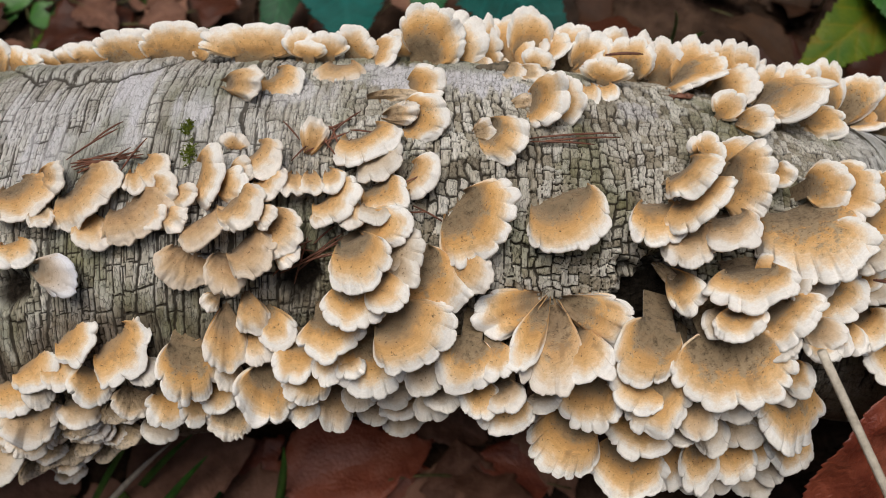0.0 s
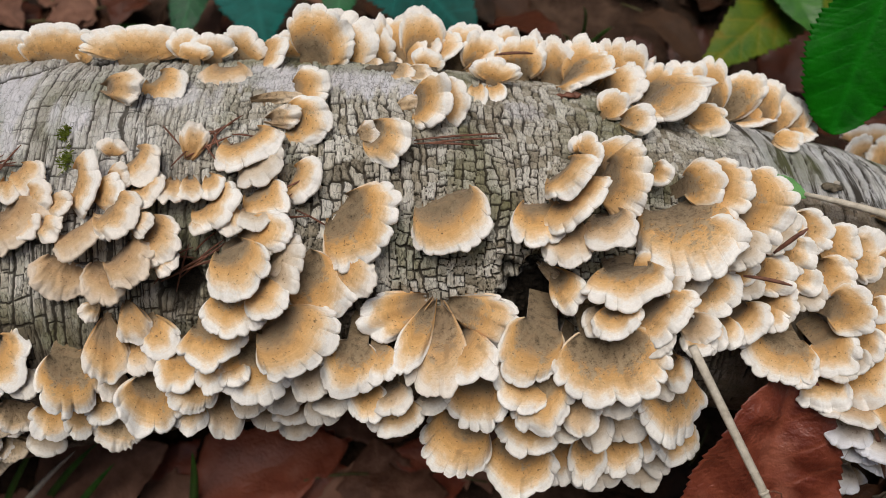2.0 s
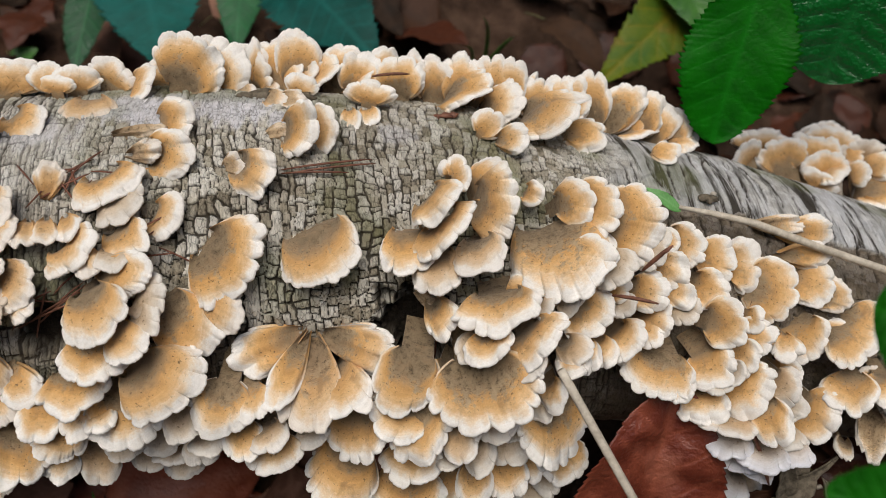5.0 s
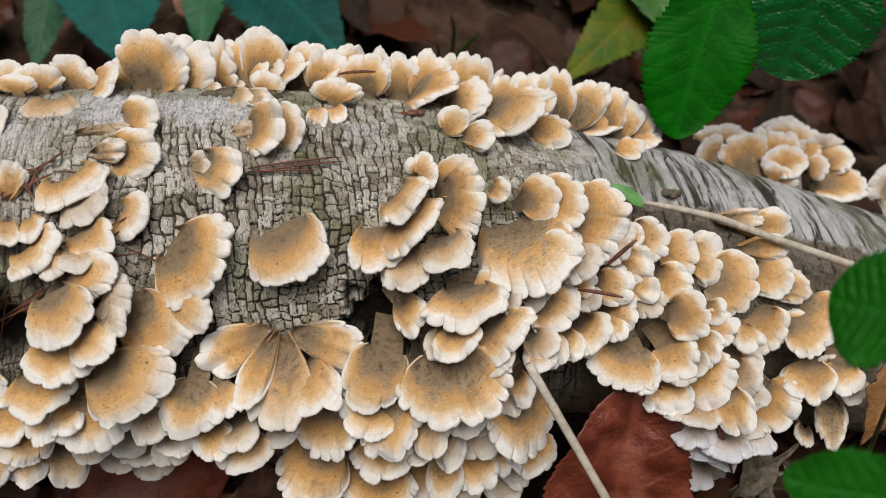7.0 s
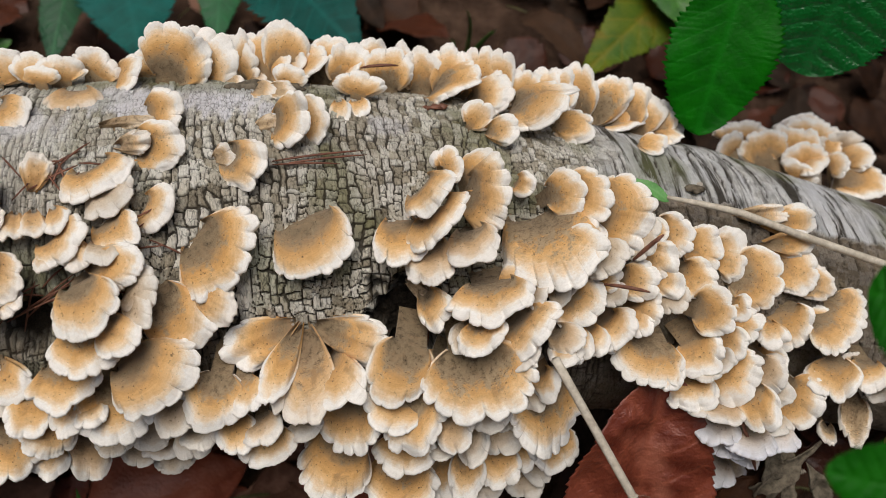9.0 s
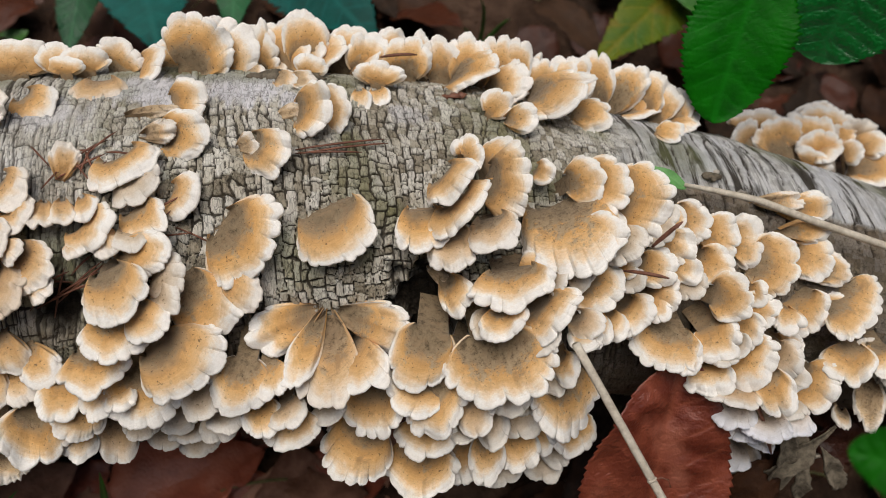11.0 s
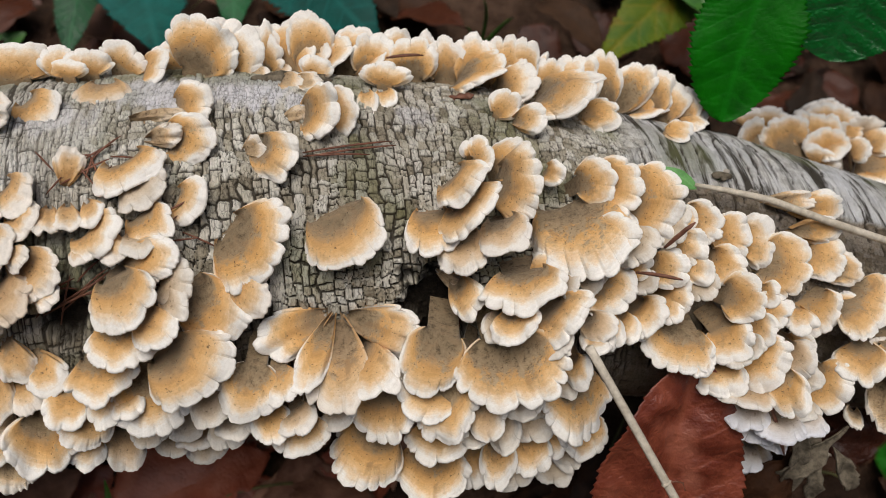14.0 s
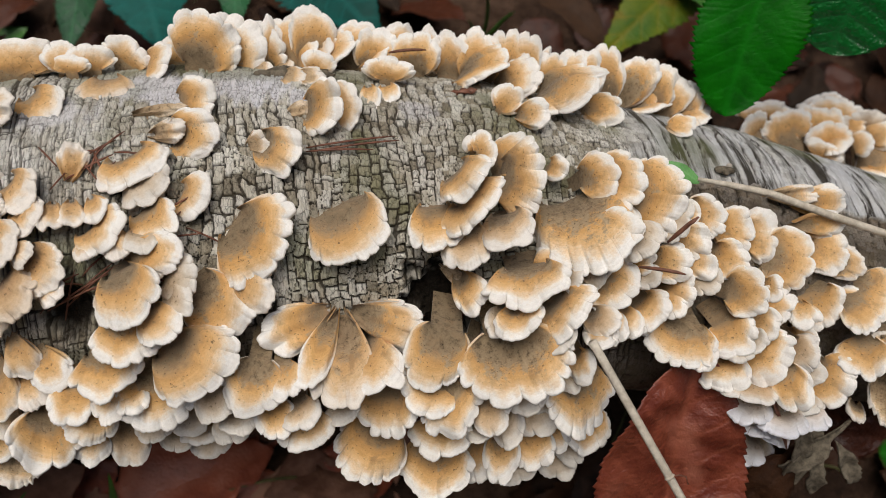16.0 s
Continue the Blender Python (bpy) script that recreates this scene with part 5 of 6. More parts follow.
clump((-0.2063, 3.1, 18, -5, 0.0074, 0.0168, 3, GREY),
      (-0.1999, -2.7, 33, -5, 0.0113, 0.0180, 3, GREY),
      (-0.2087, -0.0, 22, -5, 0.0077, 0.0186, 3, STALK),
      (-0.2044, -5.6, 25, -5, 0.0074, 0.0165, 3, GREY),
      (-0.2094, -7.8, 28, -5, 0.0082, 0.0163, 3, GREY),
      (-0.2140, -18.5, 16, -5, 0.0106, 0.0146, 3, GREY, 0.0025))
clump((-0.2138, -18.2, 10, -5, 0.0083, 0.0186, 3, GREY, 0.0043),
      (-0.1627, 19.8, 34, -5, 0.0089, 0.0137, 3, STALK),
      (-0.1594, 19.1, 21, -5, 0.0089, 0.0162, 3, STALK),
      (-0.1557, 18.5, 23, -5, 0.0098, 0.0111, 3, GREY),
      (-0.1642, 19.4, 18, -5, 0.0081, 0.0159, 3, STALK),
      (-0.1755, 13.4, 20, -5, 0.0098, 0.0135, 3, GREY))
clump((-0.1742, 10.9, 10, -5, 0.0082, 0.0165, 3, GREY),
      (-0.1642, 8.1, 24, -5, 0.0105, 0.0166, 3, STALK),
      (-0.1688, 8.5, 22, -5, 0.0096, 0.0115, 3, GREY),
      (-0.1812, -1.4, 17, -5, 0.0086, 0.0143, 3, STALK))


# ---- an added ring, out of sight: blocks the low sky, leaving light from overhead ----
def sky_ring():
    v, n = [], 96
    for i in range(n):
        t = 2 * math.pi * i / n
        hgt = 3.4 + 0.9 * lumps(np.array(i * 0.7), np.array(2.0), 3)
        for z, r in ((-0.8, 3.8), (0.9, 4.0), (float(hgt), 3.7)):
            v.append((0.1 + r * math.cos(t), 0.3 + r * math.sin(t), z))
    f = [((3 * i + k), (3 * i + k + 1), (3 * ((i + 1) % n) + k + 1), (3 * ((i + 1) % n) + k)) for i in range(n) for k in (0, 1)]
    ob = mesh_object("backdrop", v, f, make_plain("sky_ring_green", (0.02, 0.03, 0.012), (0.08, 0.10, 0.04), 3, 0.9), smooth=False)
    tagged(ob, "unseen dark green ring added to block the low sky", "trees", kind="structure")


sky_ring()


# ---- leaves ----
def leaf_mesh(name, length, width, teeth, mat, seed, fold=0.12, curl=0.1, ripple=0.02, veins=8, blunt=0.5, pucker=0.0, crumple=0.0, thick=0.00035, fine=False, tooth=1.0):
    """A leaf blade along +y from the origin, face up, with ribs, a toothed edge and a thin body."""
    rows, half = ((126, 15) if fine else (44, 6)) if teeth else (20, 5)
    cols = 2 * half + 1
    s = np.linspace(0, 1, rows)[:, None]
    v = np.linspace(-1, 1, cols)[None, :]
    v = np.sign(v) * abs(v) ** 0.85
    prof = np.sin(np.pi * np.clip(s, 0, 1) ** (0.55 + 0.25 * blunt)) ** (0.62 if blunt > 0.5 else 0.95) + 0.012
    if teeth:
        saw = 1 - (s * teeth) % 1.0
        big = 1 - (s * teeth / 3.0) % 1.0
        prof = prof * (1 + (tooth * (0.11 * (saw - 0.5) + 0.09 * (big - 0.5))) * np.ones_like(s))
    else:
        prof = prof * (1 + 0.55 * (lumps(s * 7 + seed, s * 0 + 1, 5) - 0.5) + 0.25 * (lumps(s * 19 + seed, s * 0 + 2, 5) - 0.5))
    x = 0.5 * width * prof * v + width * 0.05 * np.sin(3 * s + seed)
    y = length * (s + 0.06 * (abs(v) ** 1.5) * (1 - s) * (0.5 if teeth else 0.2)) + 0 * v
    sv = s * veins + abs(v) * prof * 1.6 * -1.0
    d = abs((sv + 50) % 1.0 - 0.5)
    rib = np.maximum(smooth(0.09, 0.03, abs(v) * prof + 0 * s), 0.8 * smooth(0.10, 0.02, d) * smooth(1.0, 0.8, abs(v)))
    z = fold * width * abs(v) * prof * 0.5 - curl * length * (s - 0.35) ** 2 * 2 + ripple * length * np.sin(s * 11 + seed + 2 * np.sign(v)) * v ** 2
    z = z + pucker * width * 0.12 * np.cos(2 * np.pi * sv) * smooth(0.02, 0.2, abs(v)) * smooth(1.0, 0.7, abs(v)) + crumple * length * (cloud(x / length * 4 + seed, y / length * 4, 7) - 0.5)
    top = np.stack([x + 0 * s, y, z + 0 * v], -1).reshape(-1, 3)
    low = top - np.array([0, 0, thick])
    n = rows * cols
    f = grid_faces(rows, cols) + [q[::-1] for q in grid_faces(rows, cols, start=n)]
    edge = [i * cols for i in range(rows)] + [(rows - 1) * cols + j for j in range(1, cols)] + [i * cols + cols - 1 for i in range(rows - 2, -1, -1)] + list(range(cols - 2, 0, -1))
    f += [(edge[i], edge[(i + 1) % len(edge)], edge[(i + 1) % len(edge)] + n, edge[i] + n) for i in range(len(edge))]
    me = bpy.data.meshes.new(name)
    me.from_pydata(np.concatenate([top, low]).tolist(), [], f)
    me.materials.append(mat)
    me.polygons.foreach_set("use_smooth", [True] * len(me.polygons))
    a = me.attributes.new("vein", "FLOAT", "POINT")
    a.data.foreach_set("value", np.tile(rib.ravel(), 2).astype(np.float32))
    return me


def frame_of(base, tip, face):
    """Pose at base, +y towards tip, +z as near as may be to face."""
    b, t = Vector(base), Vector(tip)
    y = (t - b).normalized()
    z = Vector(face)
    z = (z - y * z.dot(y)).normalized()
    x = y.cross(z)
    return Matrix(((x.x, y.x, z.x, b.x), (x.y, y.y, z.y, b.y), (x.z, y.z, z.z, b.z), (0, 0, 0, 1)))


def tube(name, pts, radii, mat, parent=None, sides=7, label=""):
    """A round stalk through the points."""
    v, f = [], []
    for i, p in enumerate(pts):
        d = (Vector(pts[min(i + 1, len(pts) - 1)]) - Vector(pts[max(i - 1, 0)])).normalized()
        a = d.orthogonal().normalized()
        b = d.cross(a)
        for k in range(sides):
            t = 2 * math.pi * k / sides
            v.append(Vector(p) + (a * math.cos(t) + b * math.sin(t)) * radii[i] * (1.0 if sides < 9 else (0.86, 1.06, 0.94)[k % 3]))
    for i in range(len(pts) - 1):
        for k in range(sides):
            f.append((i * sides + k, i * sides + (k + 1) % sides, (i + 1) * sides + (k + 1) % sides, (i + 1) * sides + k))
    f += [tuple(range(sides))[::-1], tuple((len(pts) - 1) * sides + k for k in range(sides))]
    return mesh_object(name, v, f, mat, parent, label)


def along(a, b, n=6, sag=(0, 0, 0)):
    a, b, sag = Vector(a), Vector(b), Vector(sag)
    return [a.lerp(b, i / (n - 1)) + sag * (4 * (i / (n - 1)) * (1 - i / (n - 1))) for i in range(n)]


def green_leaf(base, tip, width, mat, label, seed, face=(0.0, -0.35, 1.0), teeth=27, stem_to=None, **shape):
    length = (Vector(tip) - Vector(base)).length
    thing = tagged(new("bramble_leaf"), label, "leaf", "green leaves round the log")
    m = frame_of(base, tip, face)
    blade = new("blade", leaf_mesh("blade", length, width, teeth, mat, seed, fine=teeth > 20, **shape))
    blade.parent, blade.matrix_basis = thing, m
    foot = stem_to or (base[0] + 0.03, base[1] + 0.06, float(ground_height(np.array(base[0] + 0.03), np.array(base[1] + 0.06))))
    tube("leaf_stalk", along(base, foot, 7, (0, 0.01, 0.012)), [0.0007 + 0.0001 * i for i in range(7)], STEM, thing)
    return thing


green_leaf((-0.0872, 0.5728, 0.1178), (-0.0775, 0.4504, 0.1032), 0.086, TEAL, "broad blue-green bramble leaf with toothed edge on the forest floor", 1, pucker=0.02)
green_leaf((-0.0058, 0.5536, 0.1209), (-0.0186, 0.4544, 0.1145), 0.040, GREEN, "narrow blue-green bramble leaf behind the log", 2, pucker=0.02)
green_leaf((0.0157, 0.5423, 0.1186), (0.0936, 0.4204, 0.1375), 0.078, TEAL, "large blue-green bramble leaf leaning on the log", 3, pucker=0.02)
green_leaf((-0.1357, 0.5539, 0.1008), (-0.1483, 0.4648, 0.0881), 0.036, GREEN, "slim green bramble leaf over dead leaves", 4, pucker=0.02)
green_leaf((0.2856, 0.3106, 0.322), (0.2684, 0.2434, 0.262), 0.058, GLOSSY, "wet glossy dark green bramble leaf hanging beside the log", 5, face=(-0.1, -0.30, 0.95),
           stem_to=(0.42, 0.50, 0.05), pucker=0.014, teeth=30, tooth=0.8, curl=0.04, fold=0.06, blunt=1.6)
green_leaf((0.3504, 0.3085, 0.335), (0.3376, 0.2754, 0.268), 0.078, WET, "wet wrinkled dark green bramble leaf above the log", 6, face=(-0.1, -0.30, 0.95),
           stem_to=(0.46, 0.49, 0.05), pucker=0.03, teeth=30, tooth=0.8, curl=0.04, fold=0.05, blunt=2.0)
green_leaf((0.3909, 0.4885, 0.1502), (0.259, 0.3855, 0.1459), 0.058, YELLOWING, "yellowing green leaf with orange-brown stain", 7, pucker=0.02, teeth=24)
green_leaf((0.3284, 0.4934, 0.1655), (0.3446, 0.3995, 0.1662), 0.042, GRASS, "fresh green bramble leaf behind a yellowing one", 8, pucker=0.03, teeth=24)
green_leaf((0.2341, 0.0774, 0.42), (0.217, 0.0911, 0.408), 0.034, NEAR, "dark green toothed bramble leaf close above the fungi", 9, face=(-0.1, -0.5, 0.85),
           stem_to=(0.36, 0.02, 0.10), pucker=0.03, teeth=30, curl=0.05, fold=0.05, blunt=1.6)
green_leaf((0.2175, 0.032, 0.415), (0.1855, 0.0409, 0.408), 0.022, NEAR, "small dark green bramble leaf close above the ground", 10, face=(-0.1, -0.5, 0.85),
           stem_to=(0.36, 0.00, 0.10), pucker=0.03, teeth=30, curl=0.05, fold=0.05, blunt=1.6)
green_leaf((-0.395, 0.552, 0.02), (-0.338, 0.567, 0.03), 0.035, YELLOWING, "small light green leaf among dead leaves", 11, teeth=18)
green_leaf((-0.45, 0.56, 0.02), (-0.40, 0.587, 0.035), 0.035, GRASS, "small green leaf among dead leaves", 12, teeth=18)


def floor_leaf(x, y, turn, length, mat, seed):
    """A small green leaf among the dead ones."""
    z = float(ground_height(np.array(x), np.array(y))) + 0.020
    tip = (x + length * math.cos(radians(turn)), y + length * math.sin(radians(turn)), z + 0.006)
    green_leaf((x, y, z), tip, 0.7 * length, mat, "small green leaf among dead leaves on the floor", seed, teeth=16, stem_to=(x - 0.01, y + 0.01, z - 0.024))


for i, (x, y, t, s) in enumerate(((-0.39, 0.530, -30, 0.045), (-0.365, 0.505, 10, 0.050), (-0.335, 0.502, 160, 0.040), (-0.315, 0.515, -20, 0.035), (-0.225, 0.520, 30, 0.026),
                                  (-0.40, 0.555, 20, 0.040), (-0.24, 0.098, 60, 0.035), (-0.20, 0.105, 20, 0.040), (-0.17, 0.100, 130, 0.035))):
    floor_leaf(x, y, t, s, GRASS if i % 3 else YELLOWING, 70 + i)


def dead_leaf(base, tip, width, mat, label, seed, face=(0, 0, 1), teeth=0, **shape):
    length = (Vector(tip) - Vector(base)).length
    ob = new("dead_leaf")
    ob.matrix_basis = frame_of(base, tip, face)
    blade = new("blade", leaf_mesh("blade", length, width, teeth, mat, seed, **shape))
    blade.parent = ob
    tube("leaf_stalk", [(0, 0.006, -0.001), (0.001, -0.004, -0.002), (0.003, -0.014, -0.003)], [0.0007, 0.0007, 0.0008], STEM, ob, 5)
    return tagged(ob, label, "leaf", "dead leaves on the ground")


dead_leaf((0.1880, 0.0197, 0.1754), (0.2185, 0.1080, 0.2660), 0.076, RUSSET, "dark red-brown dead leaf propped against the log", 21, face=(-0.1, -0.75, 0.6), teeth=29, tooth=0.35, fine=True, crumple=0.10, veins=7, fold=0.1, blunt=1.2)
dead_leaf((0.3343, 0.1065, 0.2777), (0.325, 0.0722, 0.2365), 0.020, ORANGE, "dry orange-brown leaf hanging beside the fungi", 22, face=(-0.3, -0.6, 0.6), crumple=0.06)
# the next two lie in the log's shade and get lighter colours to offset it
dead_leaf((-0.1127, 0.1087, 0.020), (-0.0102, 0.1502, 0.024), 0.090, RUSSET, "red-brown damp dead leaf under the log", 23, crumple=0.10, veins=7)
dead_leaf((-0.2267, 0.1101, 0.020), (-0.1385, 0.1513, 0.030), 0.075, DULL, "dull brown dead leaf with ragged edge under the log", 24, teeth=9, crumple=0.10)
dead_leaf((0.2336, 0.4787, 0.115), (0.2796, 0.4208, 0.128), 0.036, DEAD[2], "curled grey-brown dead leaf behind the log", 25, crumple=0.10, curl=0.35)

for i, (x, y, t, s) in enumerate(((-0.30, 0.565, 10, 0.06), (-0.345, 0.560, -40, 0.055), (-0.415, 0.520, -60, 0.05), (-0.155, 0.545, -50, 0.05), (-0.24, 0.545, 200, 0.045), (-0.27, 0.525, 60, 0.05), (-0.05, 0.56, 30, 0.05))):
    z = float(ground_height(np.array(x), np.array(y))) + 0.032
    dead_leaf((x, y, z), (x + s * math.cos(radians(t)), y + s * math.sin(radians(t)), z + 0.004), 0.75 * s, DULL, "faded pinkish-brown dead leaf behind the log", 90 + i, crumple=0.1, curl=0.15)

# more leaves below the log, brightened by colour where little light reaches
for i, (x, y, t, s) in enumerate(((-0.06, 0.10, 20, 0.07), (0.02, 0.09, 100, 0.065), (-0.17, 0.07, 50, 0.06), (0.08, 0.12, 160, 0.06), (-0.10, 0.05, 200, 0.06), (-0.27, 0.10, 20, 0.05))):
    z = float(ground_height(np.array(x), np.array(y))) + 0.020
    dead_leaf((x, y, z), (x + s * math.cos(radians(t)), y + s * math.sin(radians(t)), z + 0.006), 0.8 * s, DULL if i % 3 else RUSSET, "damp brown dead leaf, lightened against the shade of the log", 110 + i, crumple=0.1, curl=0.15, veins=7)

# dry scraps of wood and bark under the right end
def scrap(base, tip, width, seed, mat=None):
    length = (Vector(tip) - Vector(base)).length
    ob = new("bark_scrap", leaf_mesh("bark_scrap", length, width, 0, mat or LITTER, seed, fold=0.5, curl=0.2, crumple=0.18, thick=0.0015))
    ob.matrix_basis = frame_of(base, tip, (-0.1, -0.5, 0.8))
    return tagged(ob, "weathered grey scrap of rotten bark below the log", "bark", "scraps of bark")


scrap((0.2786, 0.0569, 0.185), (0.2757, 0.0887, 0.2321), 0.013, 61)
scrap((0.2900, 0.0500, 0.185), (0.2850, 0.0880, 0.2250), 0.010, 62)
scrap((0.3101, 0.0544, 0.1914), (0.2962, 0.0707, 0.2150), 0.012, 63)
scrap((0.2667, 0.0646, 0.1950), (0.3011, 0.0777, 0.2242), 0.012, 64)
dead_leaf((0.2504, 0.0563, 0.1796), (0.2787, 0.0685, 0.2055), 0.028, DEAD[0], "crumpled dark brown leaf below the fungi", 26, face=(0, -0.5, 0.8), crumple=0.2, curl=0.3)
dead_leaf((0.3006, 0.0824, 0.1939), (0.335, 0.0702, 0.2043), 0.024, DEAD[1], "crumpled red-brown leaf below the fungi", 27, face=(0, -0.5, 0.8), crumple=0.2, curl=0.3)

# scattered dead leaves
leaf_rng = random.Random(5)
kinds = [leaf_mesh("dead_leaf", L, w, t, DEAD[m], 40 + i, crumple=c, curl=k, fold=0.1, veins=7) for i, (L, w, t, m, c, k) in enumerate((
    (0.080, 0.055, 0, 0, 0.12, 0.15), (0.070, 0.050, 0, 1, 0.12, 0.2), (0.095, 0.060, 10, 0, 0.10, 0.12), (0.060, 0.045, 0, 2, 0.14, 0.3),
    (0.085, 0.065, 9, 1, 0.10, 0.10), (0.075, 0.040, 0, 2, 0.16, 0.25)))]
# lighter copies for the floor under the log, making up for its shade
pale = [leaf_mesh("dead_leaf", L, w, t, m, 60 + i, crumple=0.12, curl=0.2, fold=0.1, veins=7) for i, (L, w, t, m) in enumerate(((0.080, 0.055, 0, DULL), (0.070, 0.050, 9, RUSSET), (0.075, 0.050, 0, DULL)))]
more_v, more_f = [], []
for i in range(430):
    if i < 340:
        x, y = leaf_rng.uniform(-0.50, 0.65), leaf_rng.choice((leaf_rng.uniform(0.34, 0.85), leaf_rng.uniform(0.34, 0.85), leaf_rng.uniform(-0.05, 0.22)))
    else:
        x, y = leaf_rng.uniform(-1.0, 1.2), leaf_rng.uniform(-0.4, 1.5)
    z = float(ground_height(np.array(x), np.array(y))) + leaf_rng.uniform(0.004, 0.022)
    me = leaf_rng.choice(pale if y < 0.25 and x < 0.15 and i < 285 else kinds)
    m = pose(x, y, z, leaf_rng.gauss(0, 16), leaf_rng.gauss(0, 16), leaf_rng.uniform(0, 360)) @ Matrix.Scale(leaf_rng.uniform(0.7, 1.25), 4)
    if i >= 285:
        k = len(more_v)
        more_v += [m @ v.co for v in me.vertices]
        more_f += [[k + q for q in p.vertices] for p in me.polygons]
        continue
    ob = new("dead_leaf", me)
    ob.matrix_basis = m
    tagged(ob, {"dead_leaf_brown": "brown dead leaf lying on damp ground", "dead_leaf_dull": "brown dead leaf under the log, lightened against its shade", "dead_leaf_russet": "russet damp dead leaf under the log", "dead_leaf_red": "red-brown dead leaf lying on damp ground",
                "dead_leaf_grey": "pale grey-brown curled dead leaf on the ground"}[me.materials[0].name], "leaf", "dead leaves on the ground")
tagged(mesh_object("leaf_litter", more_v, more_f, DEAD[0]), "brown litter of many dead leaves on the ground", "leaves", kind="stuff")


# ---- twigs on the forest floor ----
twig_rng = random.Random(8)
for i in range(26):
    x, y = twig_rng.uniform(-0.35, 0.55), twig_rng.choice((twig_rng.uniform(0.42, 0.75), twig_rng.uniform(0.02, 0.16)))
    z, t, n = float(ground_height(np.array(x), np.array(y))) + 0.016, twig_rng.uniform(0, 6.28), twig_rng.uniform(0.03, 0.075)
    a, b = (x, y, z), (x + n * math.cos(t), y + n * math.sin(t), z + twig_rng.uniform(-0.004, 0.025))
    ob = tube("fallen_twig", along(a, b, 6, (0.003, 0.002, 0.003)), [0.0012, 0.0013, 0.0012, 0.0011, 0.001, 0.0008], STEM if i % 3 else STRAW, None, 6)
    tagged(ob, "thin dry twig lying on dead leaves", "twig", "twigs on the ground")


# ---- grass blades ----
def grass_blade(base, tip, width, mat=GRASS):
    pts = along(base, tip, 9, (0.004, 0, 0.012))
    v, f = [], []
    side = (Vector(tip) - Vector(base)).cross(Vector((0, -0.5, 0.85))).normalized()
    for i, p in enumerate(pts):
        w = 0.5 * width * (1 - (i / 8) ** 2.5) + 0.0002
        for k, (a, b) in enumerate(((-1, 0), (0, -0.25), (1, 0), (0, -0.40))):
            v.append(p + side * w * a + Vector((0, -0.3, 0.9)) * w * b)
    for i in range(8):
        for k in range(4):
            f.append((4 * i + k, 4 * i + (k + 1) % 4, 4 * i + 4 + (k + 1) % 4, 4 * i + 4 + k))
    ob = mesh_object("grass_blade", v, f, mat)
    return tagged(ob, "narrow green grass blade on the forest floor", "grass", "grass blades")


for b, t, w in (((-0.2557, 0.1087, 0.0), (-0.1857, 0.144, 0.110), 0.0045), ((-0.2279, 0.1125, 0.0), (-0.1642, 0.1367, 0.084), 0.005), ((-0.1205, 0.1051, 0.0), (-0.1043, 0.1295, 0.080), 0.0063),
                ((-0.215, 0.09, 0.0), (-0.155, 0.125, 0.075), 0.006), ((0.1815, 0.46, 0.06), (0.2022, 0.4347, 0.139), 0.0036), ((0.186, 0.46, 0.06), (0.1794, 0.4516, 0.144), 0.0036),
                ((0.175, 0.455, 0.06), (0.165, 0.44, 0.125), 0.003), ((-0.30, 0.56, 0.0), (-0.27, 0.55, 0.07), 0.005), ((-0.28, 0.57, 0.0), (-0.30, 0.55, 0.08), 0.005)):
    grass_blade(b, t, w)
grass_blade((-0.25, 0.10, 0.0), (-0.175, 0.13, 0.09), 0.004, STRAW)


# ---- straw, twig and needles on the log ----
def straw():
    thing = tagged(new("dry_straw"), "pale dry straw leaning on the log", "stalk")
    a, b = Vector((0.1514, 0.1133, 0.2999)), Vector((0.1852, 0.0563, 0.2632))
    foot = a + (b - a) * 3.4
    foot.z = max(foot.z, 0.0)
    tube("stalk", along(a, a + (b - a) * 1.25, 8) + along(a + (b - a) * 1.3, foot, 8), [0.0019] * 8 + [0.0021] * 8, STRAW, thing, 9)
    q = a + (b - a) * 0.93
    tube("node", [q - (b - a) * 0.01, q, q + (b - a) * 0.01], [0.002, 0.0025, 0.002], STRAW, thing, 9)
    tube("thread", [q, q + Vector((0.004, 0.0, 0.002)), q + Vector((0.007, -0.001, 0.001)), q + Vector((0.008, -0.004, -0.001))], [0.0004] * 4, NEEDLE, thing, 5, "dark thread")


straw()


def twig():
    thing = tagged(new("twig"), "thin grey twig with a small green leaflet on the log", "twig")
    pts = [on_log(0.2264, 88.2, 0.006), on_log(0.2430, 86.8, 0.009), on_log(0.2612, 85.2, 0.012), on_log(0.2905, 80.9, 0.014), on_log(0.3373, 76.9, 0.016), on_log(0.39, 72, 0.020), on_log(0.46, 66, 0.02)]
    tube("stem", pts, [0.0010, 0.0016, 0.0018, 0.0019, 0.0020, 0.0021, 0.0022], STRAW, thing, 8)
    b, t = on_log(0.2274, 86.8, 0.006), on_log(0.2105, 93.0, 0.008)
    leaf = new("leaflet", leaf_mesh("leaflet", (t - b).length, 0.0065, 14, LEAFLET, 31, fold=0.2, curl=0.1))
    leaf.parent, leaf.matrix_basis = thing, frame_of(b, t, (0, -0.3, 1))
    leaf["label"] = "small green toothed leaflet"


twig()


def needle(a, b, lift=0.0022, width=0.0005):
    p, q = on_log(*a, lift), on_log(*b, lift * 1.3)
    ob = tube("pine_needle", along(p, q, 6, (0, 0, 0.001)), [width * k for k in (0.6, 1, 1.1, 1.1, 1, 0.4)], NEEDLE, None, 5)
    return tagged(ob, "dry red-brown pine needle lying on the bark", "needle", "pine needles on the log")


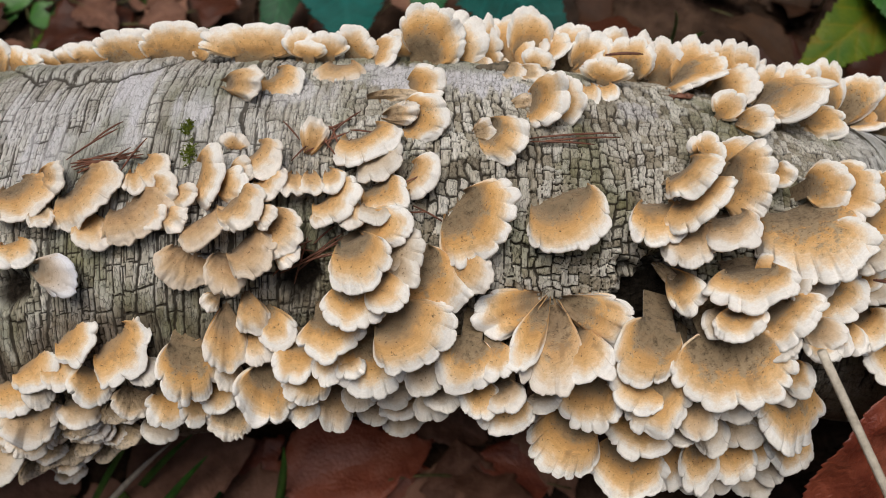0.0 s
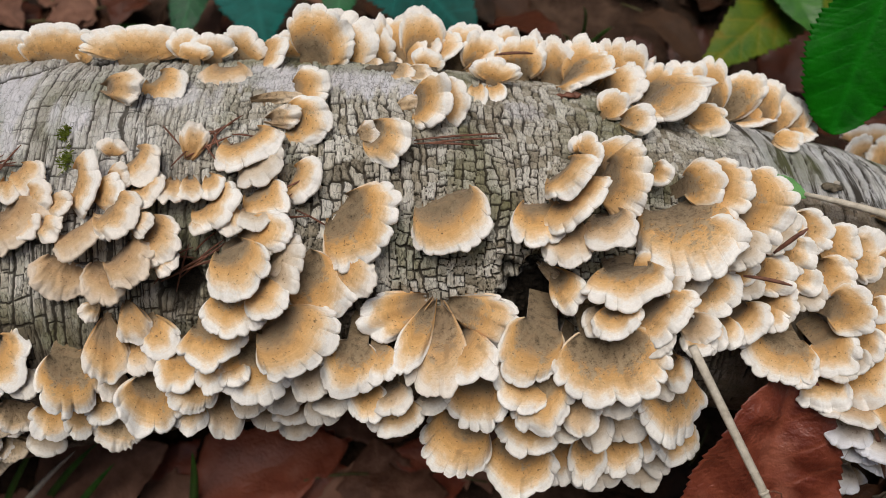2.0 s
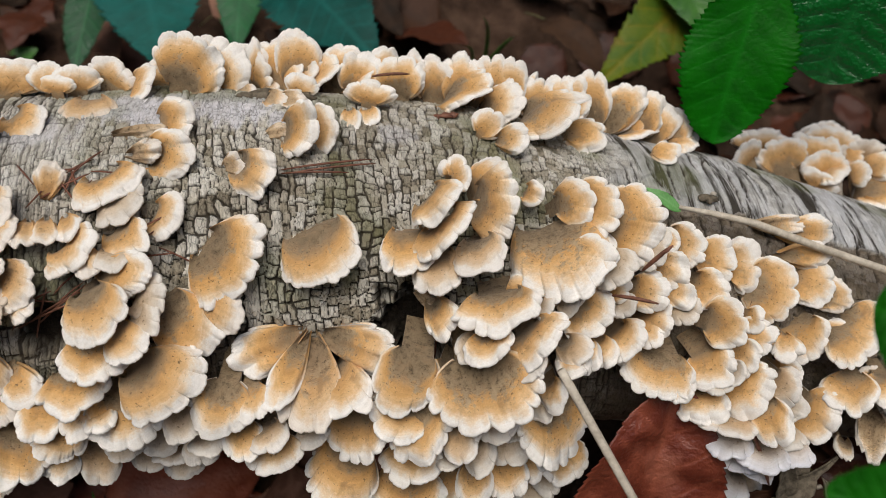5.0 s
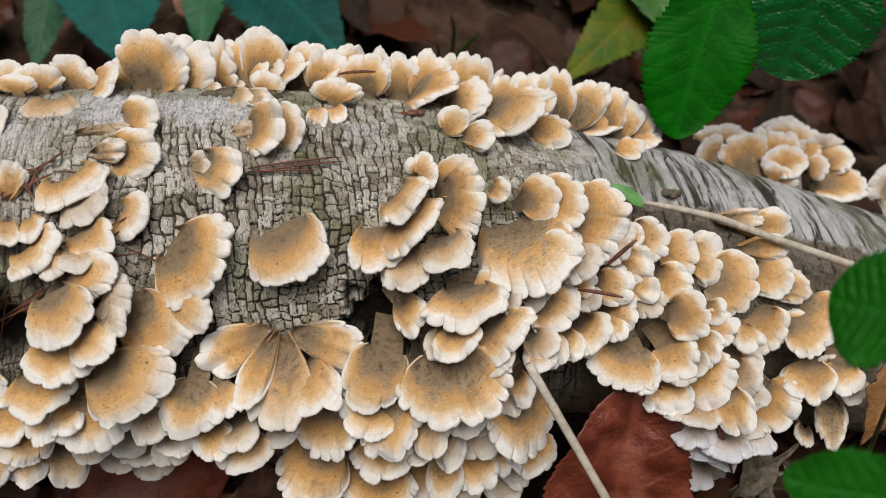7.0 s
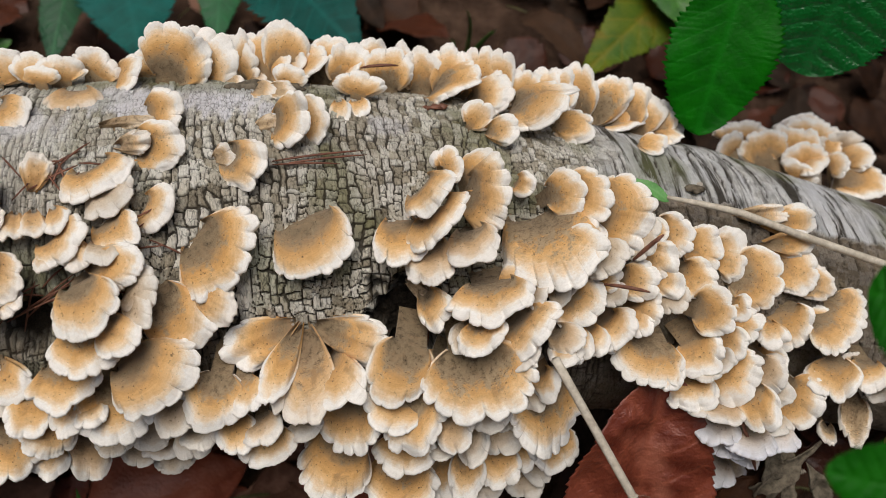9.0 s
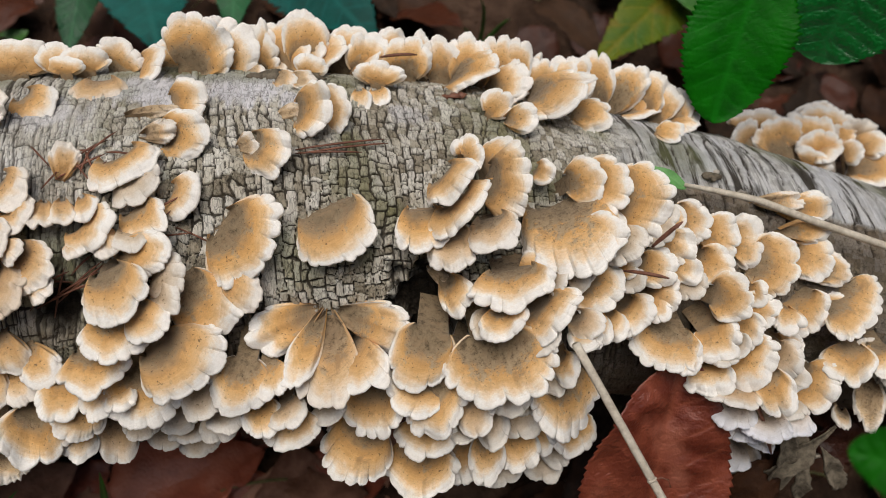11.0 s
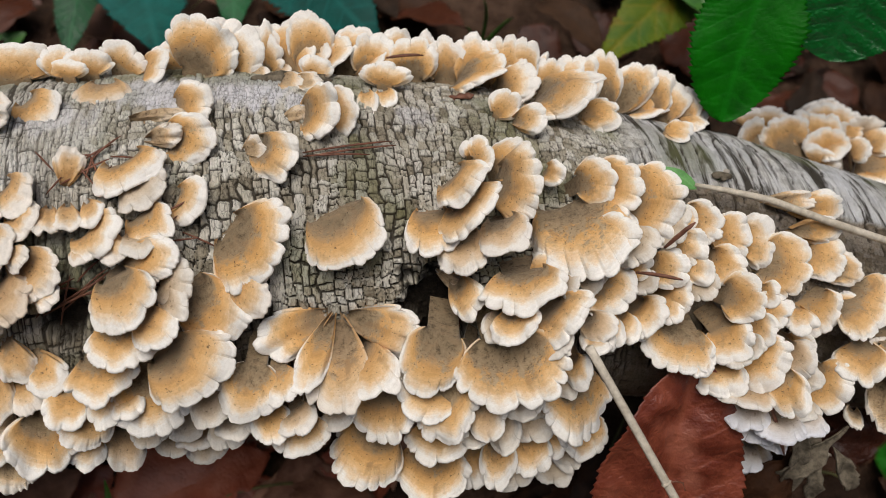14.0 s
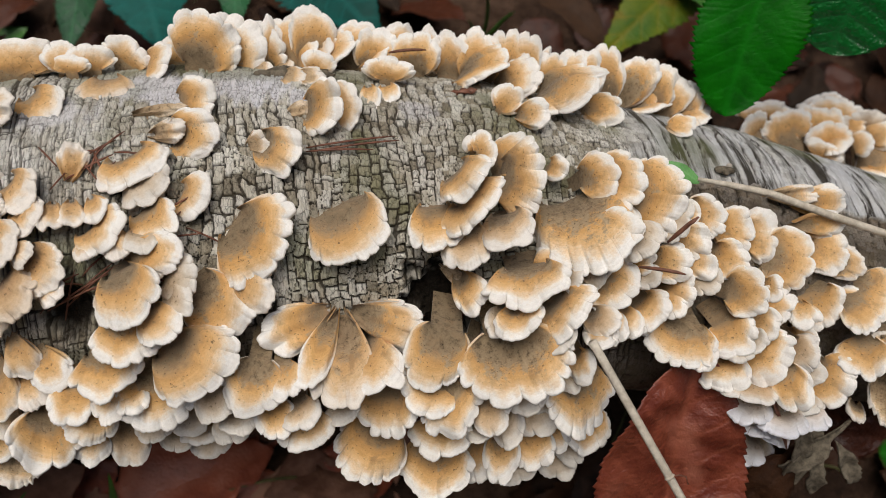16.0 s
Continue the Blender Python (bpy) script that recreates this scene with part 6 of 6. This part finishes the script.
for a, b in (((-0.172, 83.0), (-0.149, 82.2)), ((-0.169, 82.6), (-0.150, 84.6)), ((-0.165, 81.0), (-0.138, 83.6)), ((-0.160, 82.5), (-0.139, 82.8)), ((0.0401, 89.0), (0.0814, 93.6)), ((0.0401, 87.9), (0.0705, 88.7)), ((0.045, 88.2), (0.083, 92.2)), ((0.0651, 43.2), (0.0875, 41.3)), ((0.0852, 37.6), (0.1042, 36.1)),
             ((0.1068, 46.7), (0.1033, 30.1)), ((0.079, 26.7), (0.106, 29.3)), ((-0.1714, 82.0), (-0.1478, 83.0)), ((-0.1682, 80.3), (-0.1452, 83.4)), ((-0.17, 81.2), (-0.14, 84.5)),
             ((-0.0678, 53.8), (-0.0471, 59.1)), ((-0.066, 52.5), (-0.045, 60.5)), ((-0.0636, 82.3), (-0.0432, 88.2)), ((-0.0488, 90.9), (-0.0532, 83.1)), ((-0.052, 90), (-0.047, 83))):
    needle(a, b)
# tangles of needles caught in the hollows
tangle = random.Random(12)
for cx, ca, n in ((-0.060, 56, 9), (-0.050, 87, 8), (-0.155, 83, 6), (0.0, 52, 5), (-0.02, 70, 4)):
    for _ in range(n):
        x, a, t, s = cx + tangle.gauss(0, 0.008), ca + tangle.gauss(0, 3.0), tangle.gauss(0.35, 0.5), tangle.uniform(0.006, 0.013)
        needle((x - s * math.cos(t), a - 550 * s * math.sin(t)), (x + s * math.cos(t), a + 550 * s * math.sin(t)), tangle.uniform(0.0018, 0.004), 0.00042)
needle((0.2484, 28.6), (0.2596, 15.7), 0.0350, 0.0011)
needle((0.178, 59.1), (0.1943, 58.7), 0.0360, 0.0008)
needle((0.193, 64.7), (0.2041, 70.1), 0.0330, 0.0010)
needle((0.0853, 132), (0.1045, 131), 0.012, 0.0008)


# ---- moss on the bark ----
def moss_tuft(x, angle, size, seed):
    rng = random.Random(seed)
    v, f = [], []
    for _ in range(90):
        p = on_log(x + rng.gauss(0, size * 0.3), angle + rng.gauss(0, 300 * size), 0.0)
        d = Vector((rng.gauss(0, 0.5), rng.gauss(-0.2, 0.5), rng.uniform(0.3, 1))).normalized() * rng.uniform(0.002, 0.0042)
        w = d.orthogonal().normalized() * 0.0004
        i = len(v)
        v += [p - w, p + w, p + w.cross(d.normalized()), p + d]
        f += [(i, i + 1, i + 3), (i + 1, i + 2, i + 3), (i + 2, i, i + 3)]
    ob = mesh_object("moss_tuft", v, f, MOSS, smooth=False)
    tagged(ob, "small yellow-green moss tuft growing in a bark crack", "moss")


moss_tuft(-0.120, 91.5, 0.004, 1)
moss_tuft(-0.1175, 84.0, 0.005, 2)


def crumb(x, angle, size, mat, label, seed, flat=0.55):
    """A small uneven lump that lies on the bark."""
    rng = random.Random(seed)
    bm = bmesh.new()
    for _ in range(rng.randint(3, 5) if flat < 0.8 else 1):
        at = Vector((rng.gauss(0, 0.45), rng.gauss(0, 0.22), rng.uniform(0, 0.2))) * size if flat < 0.8 else Vector((0, 0, 0))
        made = bmesh.ops.create_icosphere(bm, subdivisions=2, radius=size * rng.uniform(0.28, 0.5))["verts"]
        stretch = Vector((rng.uniform(0.8, 1.8), rng.uniform(0.6, 1.0), flat)) if flat < 0.8 else Vector((1, 0.9, flat))
        for v in made:
            v.co = Vector((v.co.x * stretch.x, v.co.y * stretch.y, v.co.z * stretch.z)) * (1 + (0.35 if flat < 0.8 else 0.08) * rng.uniform(-1, 1)) + at
    me = bpy.data.meshes.new("crumb")
    bm.to_mesh(me)
    bm.free()
    me.materials.append(mat)
    me.polygons.foreach_set("use_smooth", [True] * len(me.polygons))
    ob = new("bark_crumb" if flat < 0.8 else "fungus_bud", me)
    up = on_log(x, angle, 0.01) - on_log(x, angle)
    ob.matrix_basis = Matrix.Translation(on_log(x, angle, size * 0.12)) @ up.to_track_quat("Z", "Y").to_matrix().to_4x4()
    tagged(ob, label, "crumb" if flat < 0.8 else "fungus")


crumb(0.2468, 96.0, 0.0062, LITTER, "crumb of brown rotten wood lying on the bark", 3)
crumb(0.1204, 120.3, 0.0055, NEEDLE, "reddish-brown crumb of rotten wood on the bark", 5)
crumb(0.0300, 124.0, 0.0100, LITTER, "grey-brown crumbling heap beside the bracket fungi", 6)
crumb(0.0420, 122.0, 0.0120, LITTER, "grey-brown crumbling heap beside the bracket fungi", 7)
crumb(0.0550, 112.0, 0.0070, LITTER, "small grey-brown crumb lying on the bark", 8)
crumb(0.2510, 100.0, 0.0042, PORE, "pale round bud of a fungus on the bark", 9, 0.9)
crumb(0.1169, 93.6, 0.0050, PORE, "pale round bud of a fungus on the bark", 10, 0.9)
